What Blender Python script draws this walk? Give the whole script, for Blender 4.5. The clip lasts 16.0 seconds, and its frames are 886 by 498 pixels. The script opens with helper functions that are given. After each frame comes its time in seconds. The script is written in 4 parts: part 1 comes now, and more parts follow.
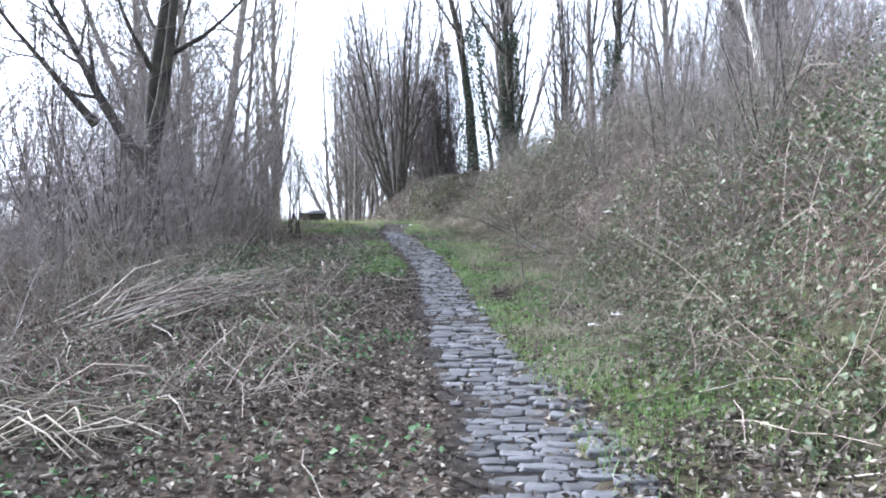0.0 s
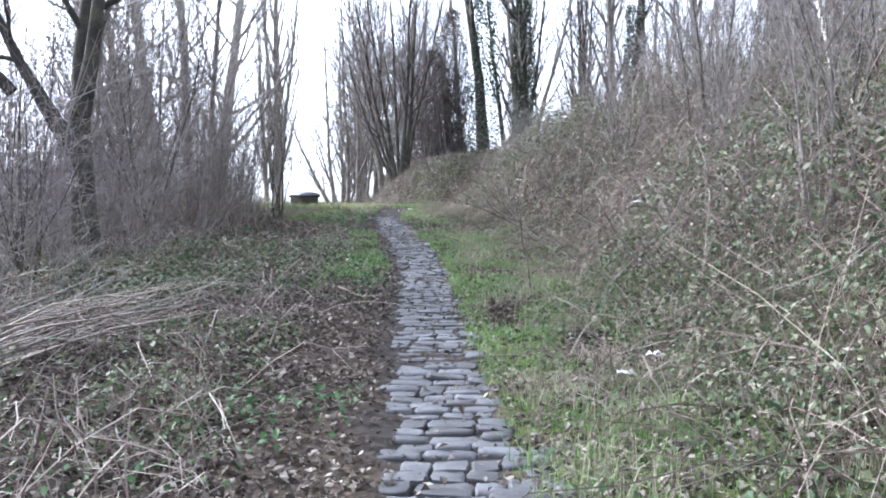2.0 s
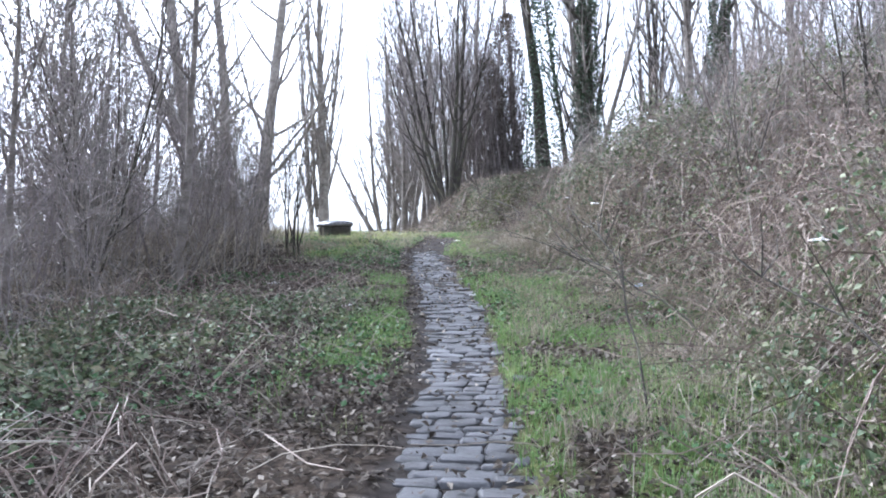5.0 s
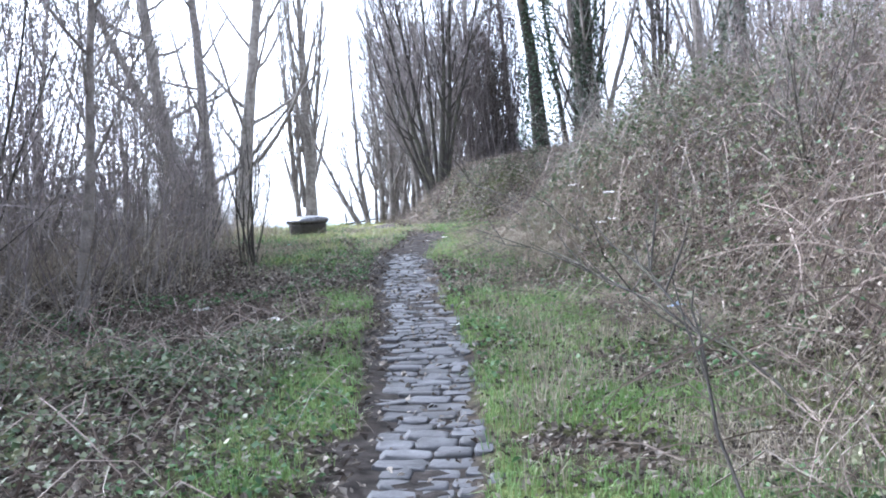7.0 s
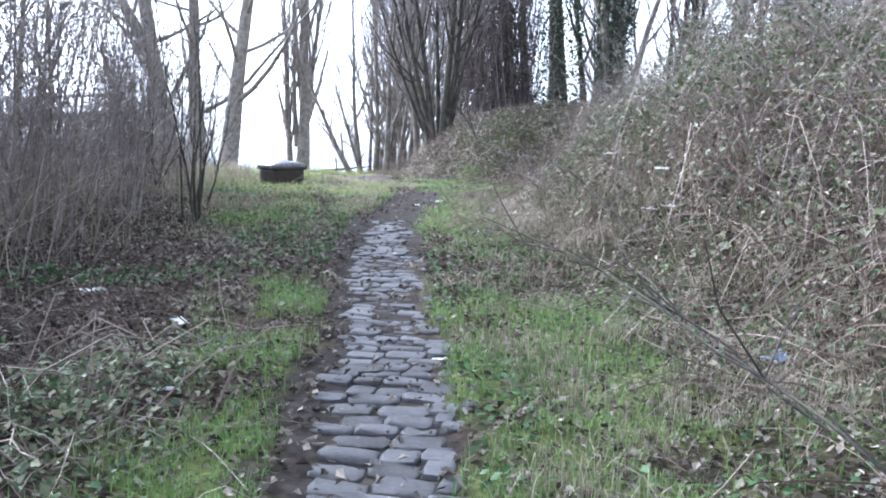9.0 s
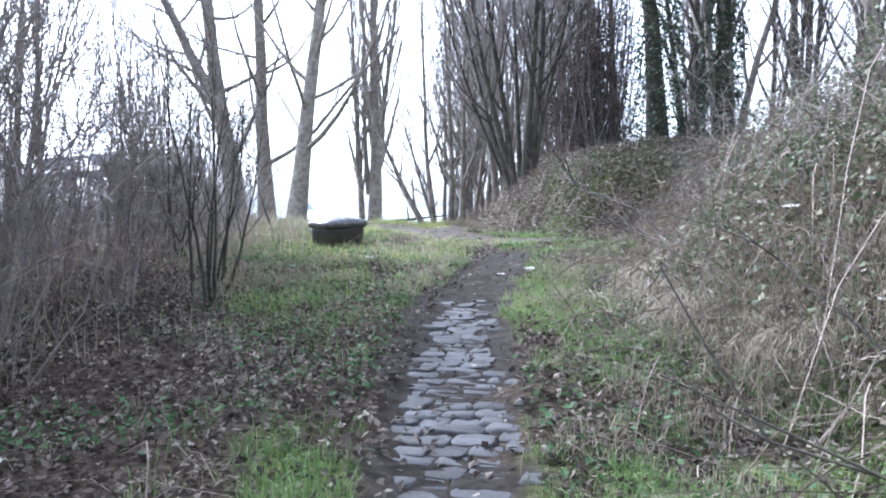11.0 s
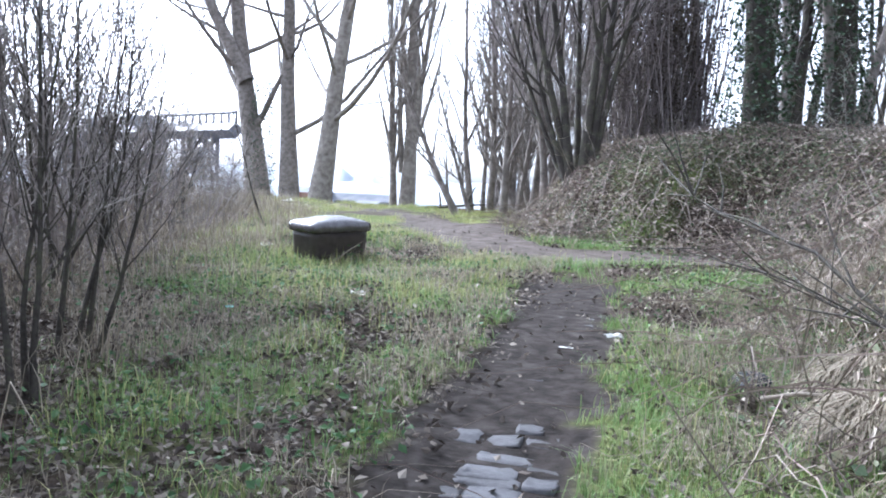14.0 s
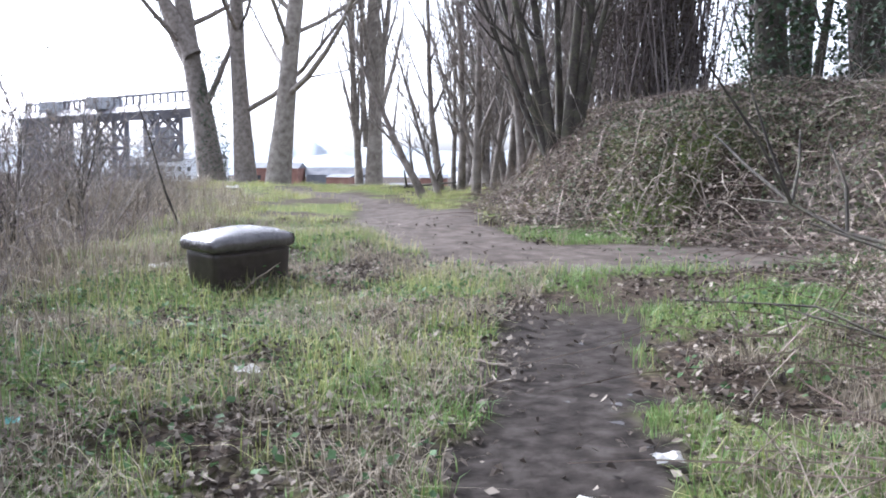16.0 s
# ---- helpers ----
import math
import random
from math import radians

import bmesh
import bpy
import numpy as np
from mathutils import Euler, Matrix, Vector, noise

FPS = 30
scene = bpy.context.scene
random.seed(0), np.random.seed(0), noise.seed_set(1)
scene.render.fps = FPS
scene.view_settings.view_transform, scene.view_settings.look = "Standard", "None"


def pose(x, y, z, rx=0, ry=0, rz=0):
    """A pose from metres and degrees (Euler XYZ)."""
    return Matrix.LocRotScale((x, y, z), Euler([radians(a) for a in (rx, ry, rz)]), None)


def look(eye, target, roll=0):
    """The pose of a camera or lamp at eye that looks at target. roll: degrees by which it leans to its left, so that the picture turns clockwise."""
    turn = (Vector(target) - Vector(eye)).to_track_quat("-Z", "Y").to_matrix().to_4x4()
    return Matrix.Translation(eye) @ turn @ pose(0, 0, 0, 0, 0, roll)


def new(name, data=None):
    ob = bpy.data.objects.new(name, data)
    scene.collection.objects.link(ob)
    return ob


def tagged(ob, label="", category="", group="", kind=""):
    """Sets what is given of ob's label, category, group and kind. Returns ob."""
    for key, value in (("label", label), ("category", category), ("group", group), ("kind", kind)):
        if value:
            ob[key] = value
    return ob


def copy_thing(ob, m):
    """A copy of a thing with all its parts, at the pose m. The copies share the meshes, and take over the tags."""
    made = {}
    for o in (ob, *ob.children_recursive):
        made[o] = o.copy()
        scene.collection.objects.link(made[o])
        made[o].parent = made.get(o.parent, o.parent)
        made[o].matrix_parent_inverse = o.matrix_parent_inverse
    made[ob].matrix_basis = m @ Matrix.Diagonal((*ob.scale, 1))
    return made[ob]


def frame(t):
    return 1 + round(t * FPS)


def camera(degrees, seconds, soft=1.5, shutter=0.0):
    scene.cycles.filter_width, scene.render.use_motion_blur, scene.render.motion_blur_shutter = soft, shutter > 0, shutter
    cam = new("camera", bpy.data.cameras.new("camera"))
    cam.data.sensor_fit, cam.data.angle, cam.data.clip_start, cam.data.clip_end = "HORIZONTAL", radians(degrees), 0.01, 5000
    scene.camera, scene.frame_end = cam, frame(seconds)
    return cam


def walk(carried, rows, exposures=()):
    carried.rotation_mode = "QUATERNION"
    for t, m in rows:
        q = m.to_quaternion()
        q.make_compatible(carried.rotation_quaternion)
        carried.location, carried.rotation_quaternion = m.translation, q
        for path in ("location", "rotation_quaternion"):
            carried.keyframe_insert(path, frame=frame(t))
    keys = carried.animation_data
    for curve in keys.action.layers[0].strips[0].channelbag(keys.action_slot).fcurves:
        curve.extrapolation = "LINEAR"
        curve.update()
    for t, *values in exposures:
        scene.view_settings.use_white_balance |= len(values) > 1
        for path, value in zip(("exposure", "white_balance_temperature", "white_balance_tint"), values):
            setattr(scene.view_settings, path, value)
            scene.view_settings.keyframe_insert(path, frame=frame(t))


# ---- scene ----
cam = camera(53.4, 16.0, soft=1.9)
PATH = [
    (0, (0.045, -0.197, 1.52), (0.038, 1.803, 1.499), -0.1),
    (0.5, (0.157, 0.486, 1.551), (0.141, 2.485, 1.545), -1.6),
    (1, (0.231, 1.17, 1.574), (0.218, 3.17, 1.573), -0.8),
    (1.5, (0.269, 1.784, 1.619), (0.29, 3.783, 1.59), 1.8),
    (2, (0.365, 2.36, 1.739), (0.323, 4.358, 1.667), 0.1),
    (2.5, (0.376, 2.964, 1.79), (0.272, 4.96, 1.713), 1.2),
    (3, (0.406, 3.645, 1.819), (0.281, 5.64, 1.759), -0.5),
    (3.5, (0.432, 4.256, 1.924), (0.274, 6.249, 1.872), -1.1),
    (4, (0.372, 5.027, 1.953), (0.215, 7.021, 1.959), -0.8),
    (4.2, (0.362, 5.329, 1.918), (0.215, 7.323, 1.926), -0.6),
    (6.3, (0.372, 8.083, 2.133), (0.115, 10.065, 2.056), -1.0),
    (6.5, (0.366, 8.362, 2.17), (0.103, 10.344, 2.112), -1.0),
    (7, (0.406, 9.051, 2.219), (0.231, 11.042, 2.157), -2.7),
    (7.5, (0.345, 9.686, 2.277), (0.191, 11.678, 2.2), -0.1),
    (8, (0.279, 10.36, 2.342), (0.169, 12.355, 2.245), -1.4),
    (8.5, (0.278, 11.024, 2.39), (0.153, 13.014, 2.234), -1.0),
    (9, (0.223, 11.781, 2.408), (0.057, 13.766, 2.229), 1.8),
    (9.5, (0.184, 12.412, 2.457), (0.008, 14.399, 2.316), 1.2),
    (10, (0.119, 13.214, 2.503), (-0.184, 15.189, 2.417), 0.2),
    (10.2, (0.057, 13.516, 2.492), (-0.268, 15.489, 2.425), -0.8),
    (12.3, (-0.362, 16.322, 2.782), (-0.745, 18.281, 2.655), 2.4),
    (12.5, (-0.346, 16.562, 2.762), (-0.753, 18.516, 2.642), 1.6),
    (13, (-0.553, 17.306, 2.791), (-0.962, 19.257, 2.631), 1.6),
    (13.5, (-0.666, 17.973, 2.803), (-1.073, 19.923, 2.624), 2.2),
    (14, (-0.822, 18.629, 2.898), (-1.249, 20.578, 2.755), 2.9),
    (14.5, (-0.967, 19.314, 2.929), (-1.329, 21.278, 2.815), 3.6),
    (15, (-1.034, 19.994, 3.019), (-1.379, 21.959, 2.868), 0.8),
    (15.5, (-1.141, 20.593, 3.05), (-1.523, 22.55, 2.89), 0.3),
    (16, (-1.168, 21.271, 3.099), (-1.543, 23.224, 2.887), 0.4),
]
walk(cam, [(t, look(eye, target, roll)) for t, eye, target, roll in PATH],
     [(0.0, 2.15, 5350, 11), (3.0, 2.22, 5350, 12), (4.0, 2.18, 5350, 12), (6.5, 2.36, 5250, 12), (10.0, 2.25, 5200, 12), (13.0, 2.14, 5200, 12), (14.5, 2.1, 5350, 13), (16.0, 1.95, 5550, 15)])

# ---- light ----
world = bpy.data.worlds.new("world")
scene.world = world
world.use_nodes = True
wt = world.node_tree
sky = wt.nodes.new("ShaderNodeTexSky")
sky.sky_type, sky.sun_disc = "NISHITA", False
sky.sun_elevation, sky.sun_rotation = radians(37), radians(-59)
sky.air_density, sky.dust_density, sky.ozone_density = 1.0, 4.0, 1.0
pale = wt.nodes.new("ShaderNodeHueSaturation")
pale.inputs["Saturation"].default_value = 0.15
wt.links.new(sky.outputs["Color"], pale.inputs["Color"])
wt.links.new(pale.outputs["Color"], wt.nodes["Background"].inputs["Color"])
wt.nodes["Background"].inputs["Strength"].default_value = 0.15
sun = new("sun", bpy.data.lights.new("sun", "SUN"))
sun.data.energy, sun.data.angle, sun.data.color = 2.0, radians(14), (1.0, 0.95, 0.88)
sun.matrix_world = look((-22, 13, 19), (0, 0, 0))


# ---- materials ----
def material(name, stops, scale=8.0, rough=0.8, bump=0.3, fine=60.0, island=0.0, metal=0.0, spec=0.3, obrand=0.0, trans=0.0):
    """Noise-driven colour over the given stops at two scales, with relief; island: share of colour taken from the piece itself."""
    m = bpy.data.materials.new(name)
    m.use_nodes = True
    t = m.node_tree
    b = t.nodes["Principled BSDF"]
    b.inputs["Roughness"].default_value, b.inputs["Metallic"].default_value = rough, metal
    b.inputs["Specular IOR Level"].default_value = spec
    geo = t.nodes.new("ShaderNodeNewGeometry")
    n1, n2 = t.nodes.new("ShaderNodeTexNoise"), t.nodes.new("ShaderNodeTexNoise")
    for n, s in ((n1, scale), (n2, fine)):
        n.inputs["Scale"].default_value, n.inputs["Detail"].default_value = s, 5
        t.links.new(geo.outputs["Position"], n.inputs["Vector"])
    mix = t.nodes.new("ShaderNodeMix")
    mix.inputs["Factor"].default_value = 0.35
    t.links.new(n1.outputs["Fac"], mix.inputs["A"])
    t.links.new(n2.outputs["Fac"], mix.inputs["B"])
    fac = mix.outputs["Result"]
    stretch = t.nodes.new("ShaderNodeMapRange")
    stretch.inputs["From Min"].default_value, stretch.inputs["From Max"].default_value = 0.32, 0.68
    t.links.new(fac, stretch.inputs["Value"])
    fac = stretch.outputs["Result"]
    if island or obrand:
        mi = t.nodes.new("ShaderNodeMix")
        mi.inputs["Factor"].default_value = island or obrand
        t.links.new(fac, mi.inputs["A"])
        if island:
            t.links.new(geo.outputs["Random Per Island"], mi.inputs["B"])
        else:
            t.links.new(t.nodes.new("ShaderNodeObjectInfo").outputs["Random"], mi.inputs["B"])
        fac = mi.outputs["Result"]
    ramp = t.nodes.new("ShaderNodeValToRGB")
    e = ramp.color_ramp.elements
    while len(e) < len(stops):
        e.new(0.5)
    for i, c in enumerate(stops):
        e[i].position, e[i].color = i / (len(stops) - 1), (*c, 1)
    t.links.new(fac, ramp.inputs["Fac"])
    t.links.new(ramp.outputs["Color"], b.inputs["Base Color"])
    if bump:
        bp = t.nodes.new("ShaderNodeBump")
        bp.inputs["Strength"].default_value, bp.inputs["Distance"].default_value = bump, 0.02
        t.links.new(mix.outputs["Result"], bp.inputs["Height"])
        t.links.new(bp.outputs["Normal"], b.inputs["Normal"])
    if trans:
        tr = t.nodes.new("ShaderNodeBsdfTranslucent")
        t.links.new(ramp.outputs["Color"], tr.inputs["Color"])
        ms = t.nodes.new("ShaderNodeMixShader")
        ms.inputs["Fac"].default_value = trans
        t.links.new(b.outputs["BSDF"], ms.inputs[1])
        t.links.new(tr.outputs["BSDF"], ms.inputs[2])
        t.links.new(ms.outputs["Shader"], t.nodes["Material Output"].inputs["Surface"])
    return m


# BARK and BARK_PALE: greys lightened to carry the bright haze over the trunks
BARK = material("bark", [(0.08, 0.07, 0.06), (0.19, 0.165, 0.145), (0.29, 0.26, 0.235)], 6, 0.9, 0.8, 40)
BARK_DARK = material("bark_dark", [(0.022, 0.019, 0.016), (0.055, 0.048, 0.04), (0.085, 0.085, 0.052)], 5, 0.9, 0.8, 40)
BARK_PALE = material("bark_pale", [(0.12, 0.1, 0.085), (0.25, 0.22, 0.19), (0.36, 0.33, 0.29)], 5, 0.85, 0.6, 30)
BARK_BIRCH = material("bark_birch", [(0.1, 0.09, 0.08), (0.6, 0.57, 0.5), (0.7, 0.68, 0.62)], 9, 0.7, 0.3, 30)
TWIG = material("twig", [(0.09, 0.08, 0.071), (0.2, 0.177, 0.157), (0.35, 0.32, 0.285)], 2, 0.85, 0.0, 20, island=0.6)
TWIG_PURPLE = material("twig_purple", [(0.085, 0.07, 0.068), (0.19, 0.16, 0.156), (0.32, 0.28, 0.265)], 2, 0.85, 0.0, 20, island=0.6)
CANE = material("cane", [(0.06, 0.04, 0.034), (0.15, 0.11, 0.092), (0.33, 0.27, 0.225)], 2, 0.7, 0.0, 20, island=0.7)
STRAW = material("straw", [(0.1, 0.085, 0.062), (0.23, 0.195, 0.145), (0.42, 0.37, 0.285)], 2, 0.8, 0.0, 20, island=0.7, trans=0.2)
BRAMBLE_LEAF = material("bramble_leaf", [(0.03, 0.05, 0.026), (0.07, 0.1, 0.05), (0.15, 0.16, 0.09), (0.27, 0.22, 0.15)], 1.2, 0.6, 0.0, 30, island=0.55, spec=0.3, trans=0.2)
DEAD_LEAF = material("dead_leaf", [(0.045, 0.037, 0.031), (0.125, 0.1, 0.082), (0.24, 0.2, 0.165), (0.43, 0.375, 0.31)], 1.5, 0.75, 0.0, 30, island=0.75, spec=0.2, trans=0.15)
LITTER_LEAF = material("litter_leaf", [(0.024, 0.02, 0.017), (0.066, 0.054, 0.045), (0.135, 0.113, 0.094), (0.36, 0.32, 0.27)], 1.5, 0.8, 0.0, 30, island=0.8, spec=0.1, trans=0.1)
CANE_PALE = material("cane_pale", [(0.07, 0.056, 0.046), (0.16, 0.132, 0.108), (0.38, 0.33, 0.27)], 2, 0.7, 0.0, 20, island=0.7)
DARK_SPRAY = material("dark_spray", [(0.04, 0.034, 0.028), (0.095, 0.08, 0.065), (0.18, 0.15, 0.12)], 2, 0.8, 0.0, 30, island=0.6)
SACK = material("sack_plastic", [(0.012, 0.012, 0.014), (0.025, 0.025, 0.03), (0.05, 0.05, 0.058)], 8, 0.75, 0.3, 60, spec=0.15)
IVY_LEAF = material("ivy_leaf", [(0.015, 0.03, 0.014), (0.035, 0.065, 0.028), (0.07, 0.11, 0.05)], 2, 0.35, 0.0, 30, island=0.6, spec=0.5)
WEED_LEAF = material("weed_leaf", [(0.03, 0.06, 0.025), (0.06, 0.115, 0.045), (0.11, 0.18, 0.075)], 2, 0.65, 0.0, 30, island=0.6, spec=0.2, trans=0.2)
GRASS = material("grass", [(0.05, 0.1, 0.03), (0.105, 0.19, 0.055), (0.18, 0.25, 0.09), (0.34, 0.33, 0.18)], 0.9, 0.55, 0.0, 10, island=0.45, trans=0.3)
GRASS_DRY = material("grass_dry", [(0.1, 0.14, 0.035), (0.2, 0.24, 0.07), (0.34, 0.33, 0.15), (0.45, 0.39, 0.23)], 0.9, 0.6, 0.0, 10, island=0.5, trans=0.3)
SETT = material("sett", [(0.024, 0.022, 0.021), (0.05, 0.048, 0.049), (0.082, 0.08, 0.084), (0.125, 0.122, 0.128)], 5, 0.72, 0.7, 45, obrand=0.45, spec=0.3)
SETT_FAR = material("sett_far", [(0.024, 0.022, 0.021), (0.05, 0.048, 0.049), (0.082, 0.08, 0.084), (0.125, 0.122, 0.128)], 5, 0.72, 0.7, 45, island=0.45, spec=0.3)
VINYL = material("vinyl", [(0.02, 0.015, 0.015), (0.035, 0.027, 0.027), (0.055, 0.043, 0.042)], 12, 0.3, 0.25, 90, spec=0.5)
VINYL_WORN = material("vinyl_worn", [(0.03, 0.026, 0.027), (0.055, 0.048, 0.049), (0.09, 0.08, 0.082)], 8, 0.24, 0.15, 60, spec=1.0)
PAPER = material("paper", [(0.6, 0.58, 0.54), (0.78, 0.77, 0.75), (0.85, 0.84, 0.82)], 9, 0.7, 0.4, 50)
PLASTIC_BLUE = material("plastic_blue", [(0.25, 0.33, 0.5), (0.4, 0.48, 0.62), (0.5, 0.58, 0.7)], 9, 0.4, 0.3, 50)
PLASTIC_TEAL = material("plastic_teal", [(0.1, 0.4, 0.38), (0.2, 0.55, 0.52), (0.3, 0.62, 0.6)], 9, 0.4, 0.3, 50)
WOOD_DEAD = material("wood_dead", [(0.11, 0.092, 0.074), (0.24, 0.205, 0.165), (0.4, 0.355, 0.295)], 5, 0.8, 0.5, 50)
STEEL = material("steel", [(0.1, 0.1, 0.115), (0.16, 0.16, 0.18), (0.2, 0.19, 0.2)], 0.5, 0.6, 0.1, 4)
STEEL_PALE = material("steel_pale", [(0.25, 0.26, 0.28), (0.36, 0.37, 0.39), (0.45, 0.45, 0.46)], 0.5, 0.6, 0.1, 4)
BRICK = material("brick_far", [(0.16, 0.08, 0.065), (0.24, 0.13, 0.1), (0.3, 0.18, 0.14)], 0.3, 0.85, 0.1, 3)
RENDER_WHITE = material("render_white", [(0.55, 0.56, 0.57), (0.68, 0.69, 0.7), (0.75, 0.75, 0.75)], 0.3, 0.8, 0.1, 3)
SLATE = material("slate", [(0.09, 0.095, 0.11), (0.14, 0.145, 0.16), (0.2, 0.2, 0.21)], 0.3, 0.7, 0.1, 3)
WATER = material("water", [(0.05, 0.06, 0.065), (0.07, 0.08, 0.085), (0.08, 0.09, 0.095)], 0.05, 0.12, 0.15, 0.6, spec=0.5)
PANE = material("pane", [(0.03, 0.035, 0.04), (0.05, 0.055, 0.06), (0.07, 0.075, 0.08)], 0.3, 0.15, 0.0, 3, spec=0.5)
# far trees: air haze is put into the colour as pale blue-grey
FAR_HAZE = material("far_haze", [(0.3, 0.33, 0.36), (0.36, 0.39, 0.42), (0.42, 0.44, 0.46)], 0.05, 0.9, 0.1, 0.5)


def ground_material():
    """Damp mud, leaf mould and thin turf, mixed by the sheet's own cover values and noise."""
    m = bpy.data.materials.new("earth")
    m.use_nodes = True
    t = m.node_tree
    b = t.nodes["Principled BSDF"]
    geo = t.nodes.new("ShaderNodeNewGeometry")

    def noise_at(s, d=6):
        n = t.nodes.new("ShaderNodeTexNoise")
        n.inputs["Scale"].default_value, n.inputs["Detail"].default_value = s, d
        t.links.new(geo.outputs["Position"], n.inputs["Vector"])
        return n.outputs["Fac"]

    def ramp(fac, stops, lo=0.3, hi=0.7):
        r = t.nodes.new("ShaderNodeValToRGB")
        e = r.color_ramp.elements
        while len(e) < len(stops):
            e.new(0.5)
        for i, c in enumerate(stops):
            e[i].position, e[i].color = lo + (hi - lo) * i / (len(stops) - 1), (*c, 1)
        t.links.new(fac, r.inputs["Fac"])
        return r.outputs["Color"]

    def blend(fac, a, c):
        x = t.nodes.new("ShaderNodeMix")
        x.data_type = "RGBA"
        t.links.new(fac, x.inputs["Factor"])
        t.links.new(a, x.inputs[6])
        t.links.new(c, x.inputs[7])
        return x.outputs[2]

    def cover(name):
        a = t.nodes.new("ShaderNodeAttribute")
        a.attribute_name = name
        return a.outputs["Fac"]

    mould = ramp(noise_at(22), [(0.018, 0.014, 0.011), (0.045, 0.034, 0.026), (0.1, 0.078, 0.06)])
    mud = ramp(noise_at(9), [(0.016, 0.0135, 0.012), (0.032, 0.027, 0.024), (0.056, 0.049, 0.044)])
    turf = ramp(noise_at(30), [(0.035, 0.045, 0.018), (0.08, 0.1, 0.03), (0.15, 0.16, 0.06)])
    col = blend(cover("turf"), mould, turf)
    col = blend(cover("mud"), col, mud)
    dry = ramp(noise_at(6), [(0.05, 0.041, 0.035), (0.078, 0.065, 0.056), (0.115, 0.098, 0.086)])
    col = blend(cover("trodden"), col, dry)
    t.links.new(col, b.inputs["Base Color"])
    b.inputs["Roughness"].default_value = 0.85
    b.inputs["Specular IOR Level"].default_value = 0.04
    bp = t.nodes.new("ShaderNodeBump")
    bp.inputs["Strength"].default_value, bp.inputs["Distance"].default_value = 0.7, 0.03
    t.links.new(noise_at(14, 9), bp.inputs["Height"])
    t.links.new(bp.outputs["Normal"], b.inputs["Normal"])
    return m


EARTH = ground_material()

# ---- the lie of the land ----
rng = np.random.default_rng(7)


def vnoise(x, y, s, seed=0):
    """Smooth value noise in 0..1 over the plan, cell size s."""
    x, y = np.asarray(x, float) / s, np.asarray(y, float) / s
    xi, yi = np.floor(x).astype(np.int64), np.floor(y).astype(np.int64)
    u, v = x - xi, y - yi
    u, v = u * u * (3 - 2 * u), v * v * (3 - 2 * v)

    def h(a, c):
        n = (a * 374761393 + c * 668265263 + seed * 1274126177) & 0x7FFFFFFF
        n = ((n ^ (n >> 13)) * 1274126177) & 0x7FFFFFFF
        return ((n ^ (n >> 16)) & 0xFFFF) / 65535.0

    return (h(xi, yi) * (1 - u) + h(xi + 1, yi) * u) * (1 - v) + (h(xi, yi + 1) * (1 - u) + h(xi + 1, yi + 1) * u) * v


def sstep(a, b, v):
    v = np.clip((np.asarray(v, float) - a) / (b - a), 0, 1)
    return v * v * (3 - 2 * v)


def path_x(y):
    return np.interp(y, [-8, 4.6, 8, 12, 14, 15.5, 17, 18.2, 20.3, 22.5, 25, 27.5, 29],
                     [1.2, 0.46, 0.2, -0.05, -0.16, -0.35, -0.52, -0.74, -1.1, -1.3, -1.27, -1.3, -1.6])


FOOT = np.array([(2.6, -30), (2.1, -3), (1.6, 5), (1.4, 10), (1.4, 13), (1.7, 15.5), (1.2, 17.5), (0.3, 19.6), (-0.3, 21.2), (-0.35, 22.6), (-0.15, 24.6), (0.35, 27), (0.9, 29.3), (0.9, 30.6),
                 (0.2, 31.6), (-1.5, 32.2), (-2.6, 33.6), (-3.7, 36.2), (-3.9, 39), (-3.2, 44), (-1, 62), (20, 120)])


def bank_d(x, y):
    """Metres in from the bank's foot, negative on the path's side."""
    x, y = np.asarray(x, float), np.asarray(y, float)
    best, side = np.full(x.shape, 1e9), np.zeros(x.shape)
    for (ax, ay), (bx, by) in zip(FOOT[:-1], FOOT[1:]):
        dx, dy = bx - ax, by - ay
        t = np.clip(((x - ax) * dx + (y - ay) * dy) / (dx * dx + dy * dy), 0, 1)
        qx, qy = x - ax - t * dx, y - ay - t * dy
        d = np.hypot(qx, qy)
        s = np.sign(dy * (x - ax) - dx * (y - ay))
        side = np.where(d < best - 1e-9, s, side)
        best = np.minimum(best, d)
    return best * side


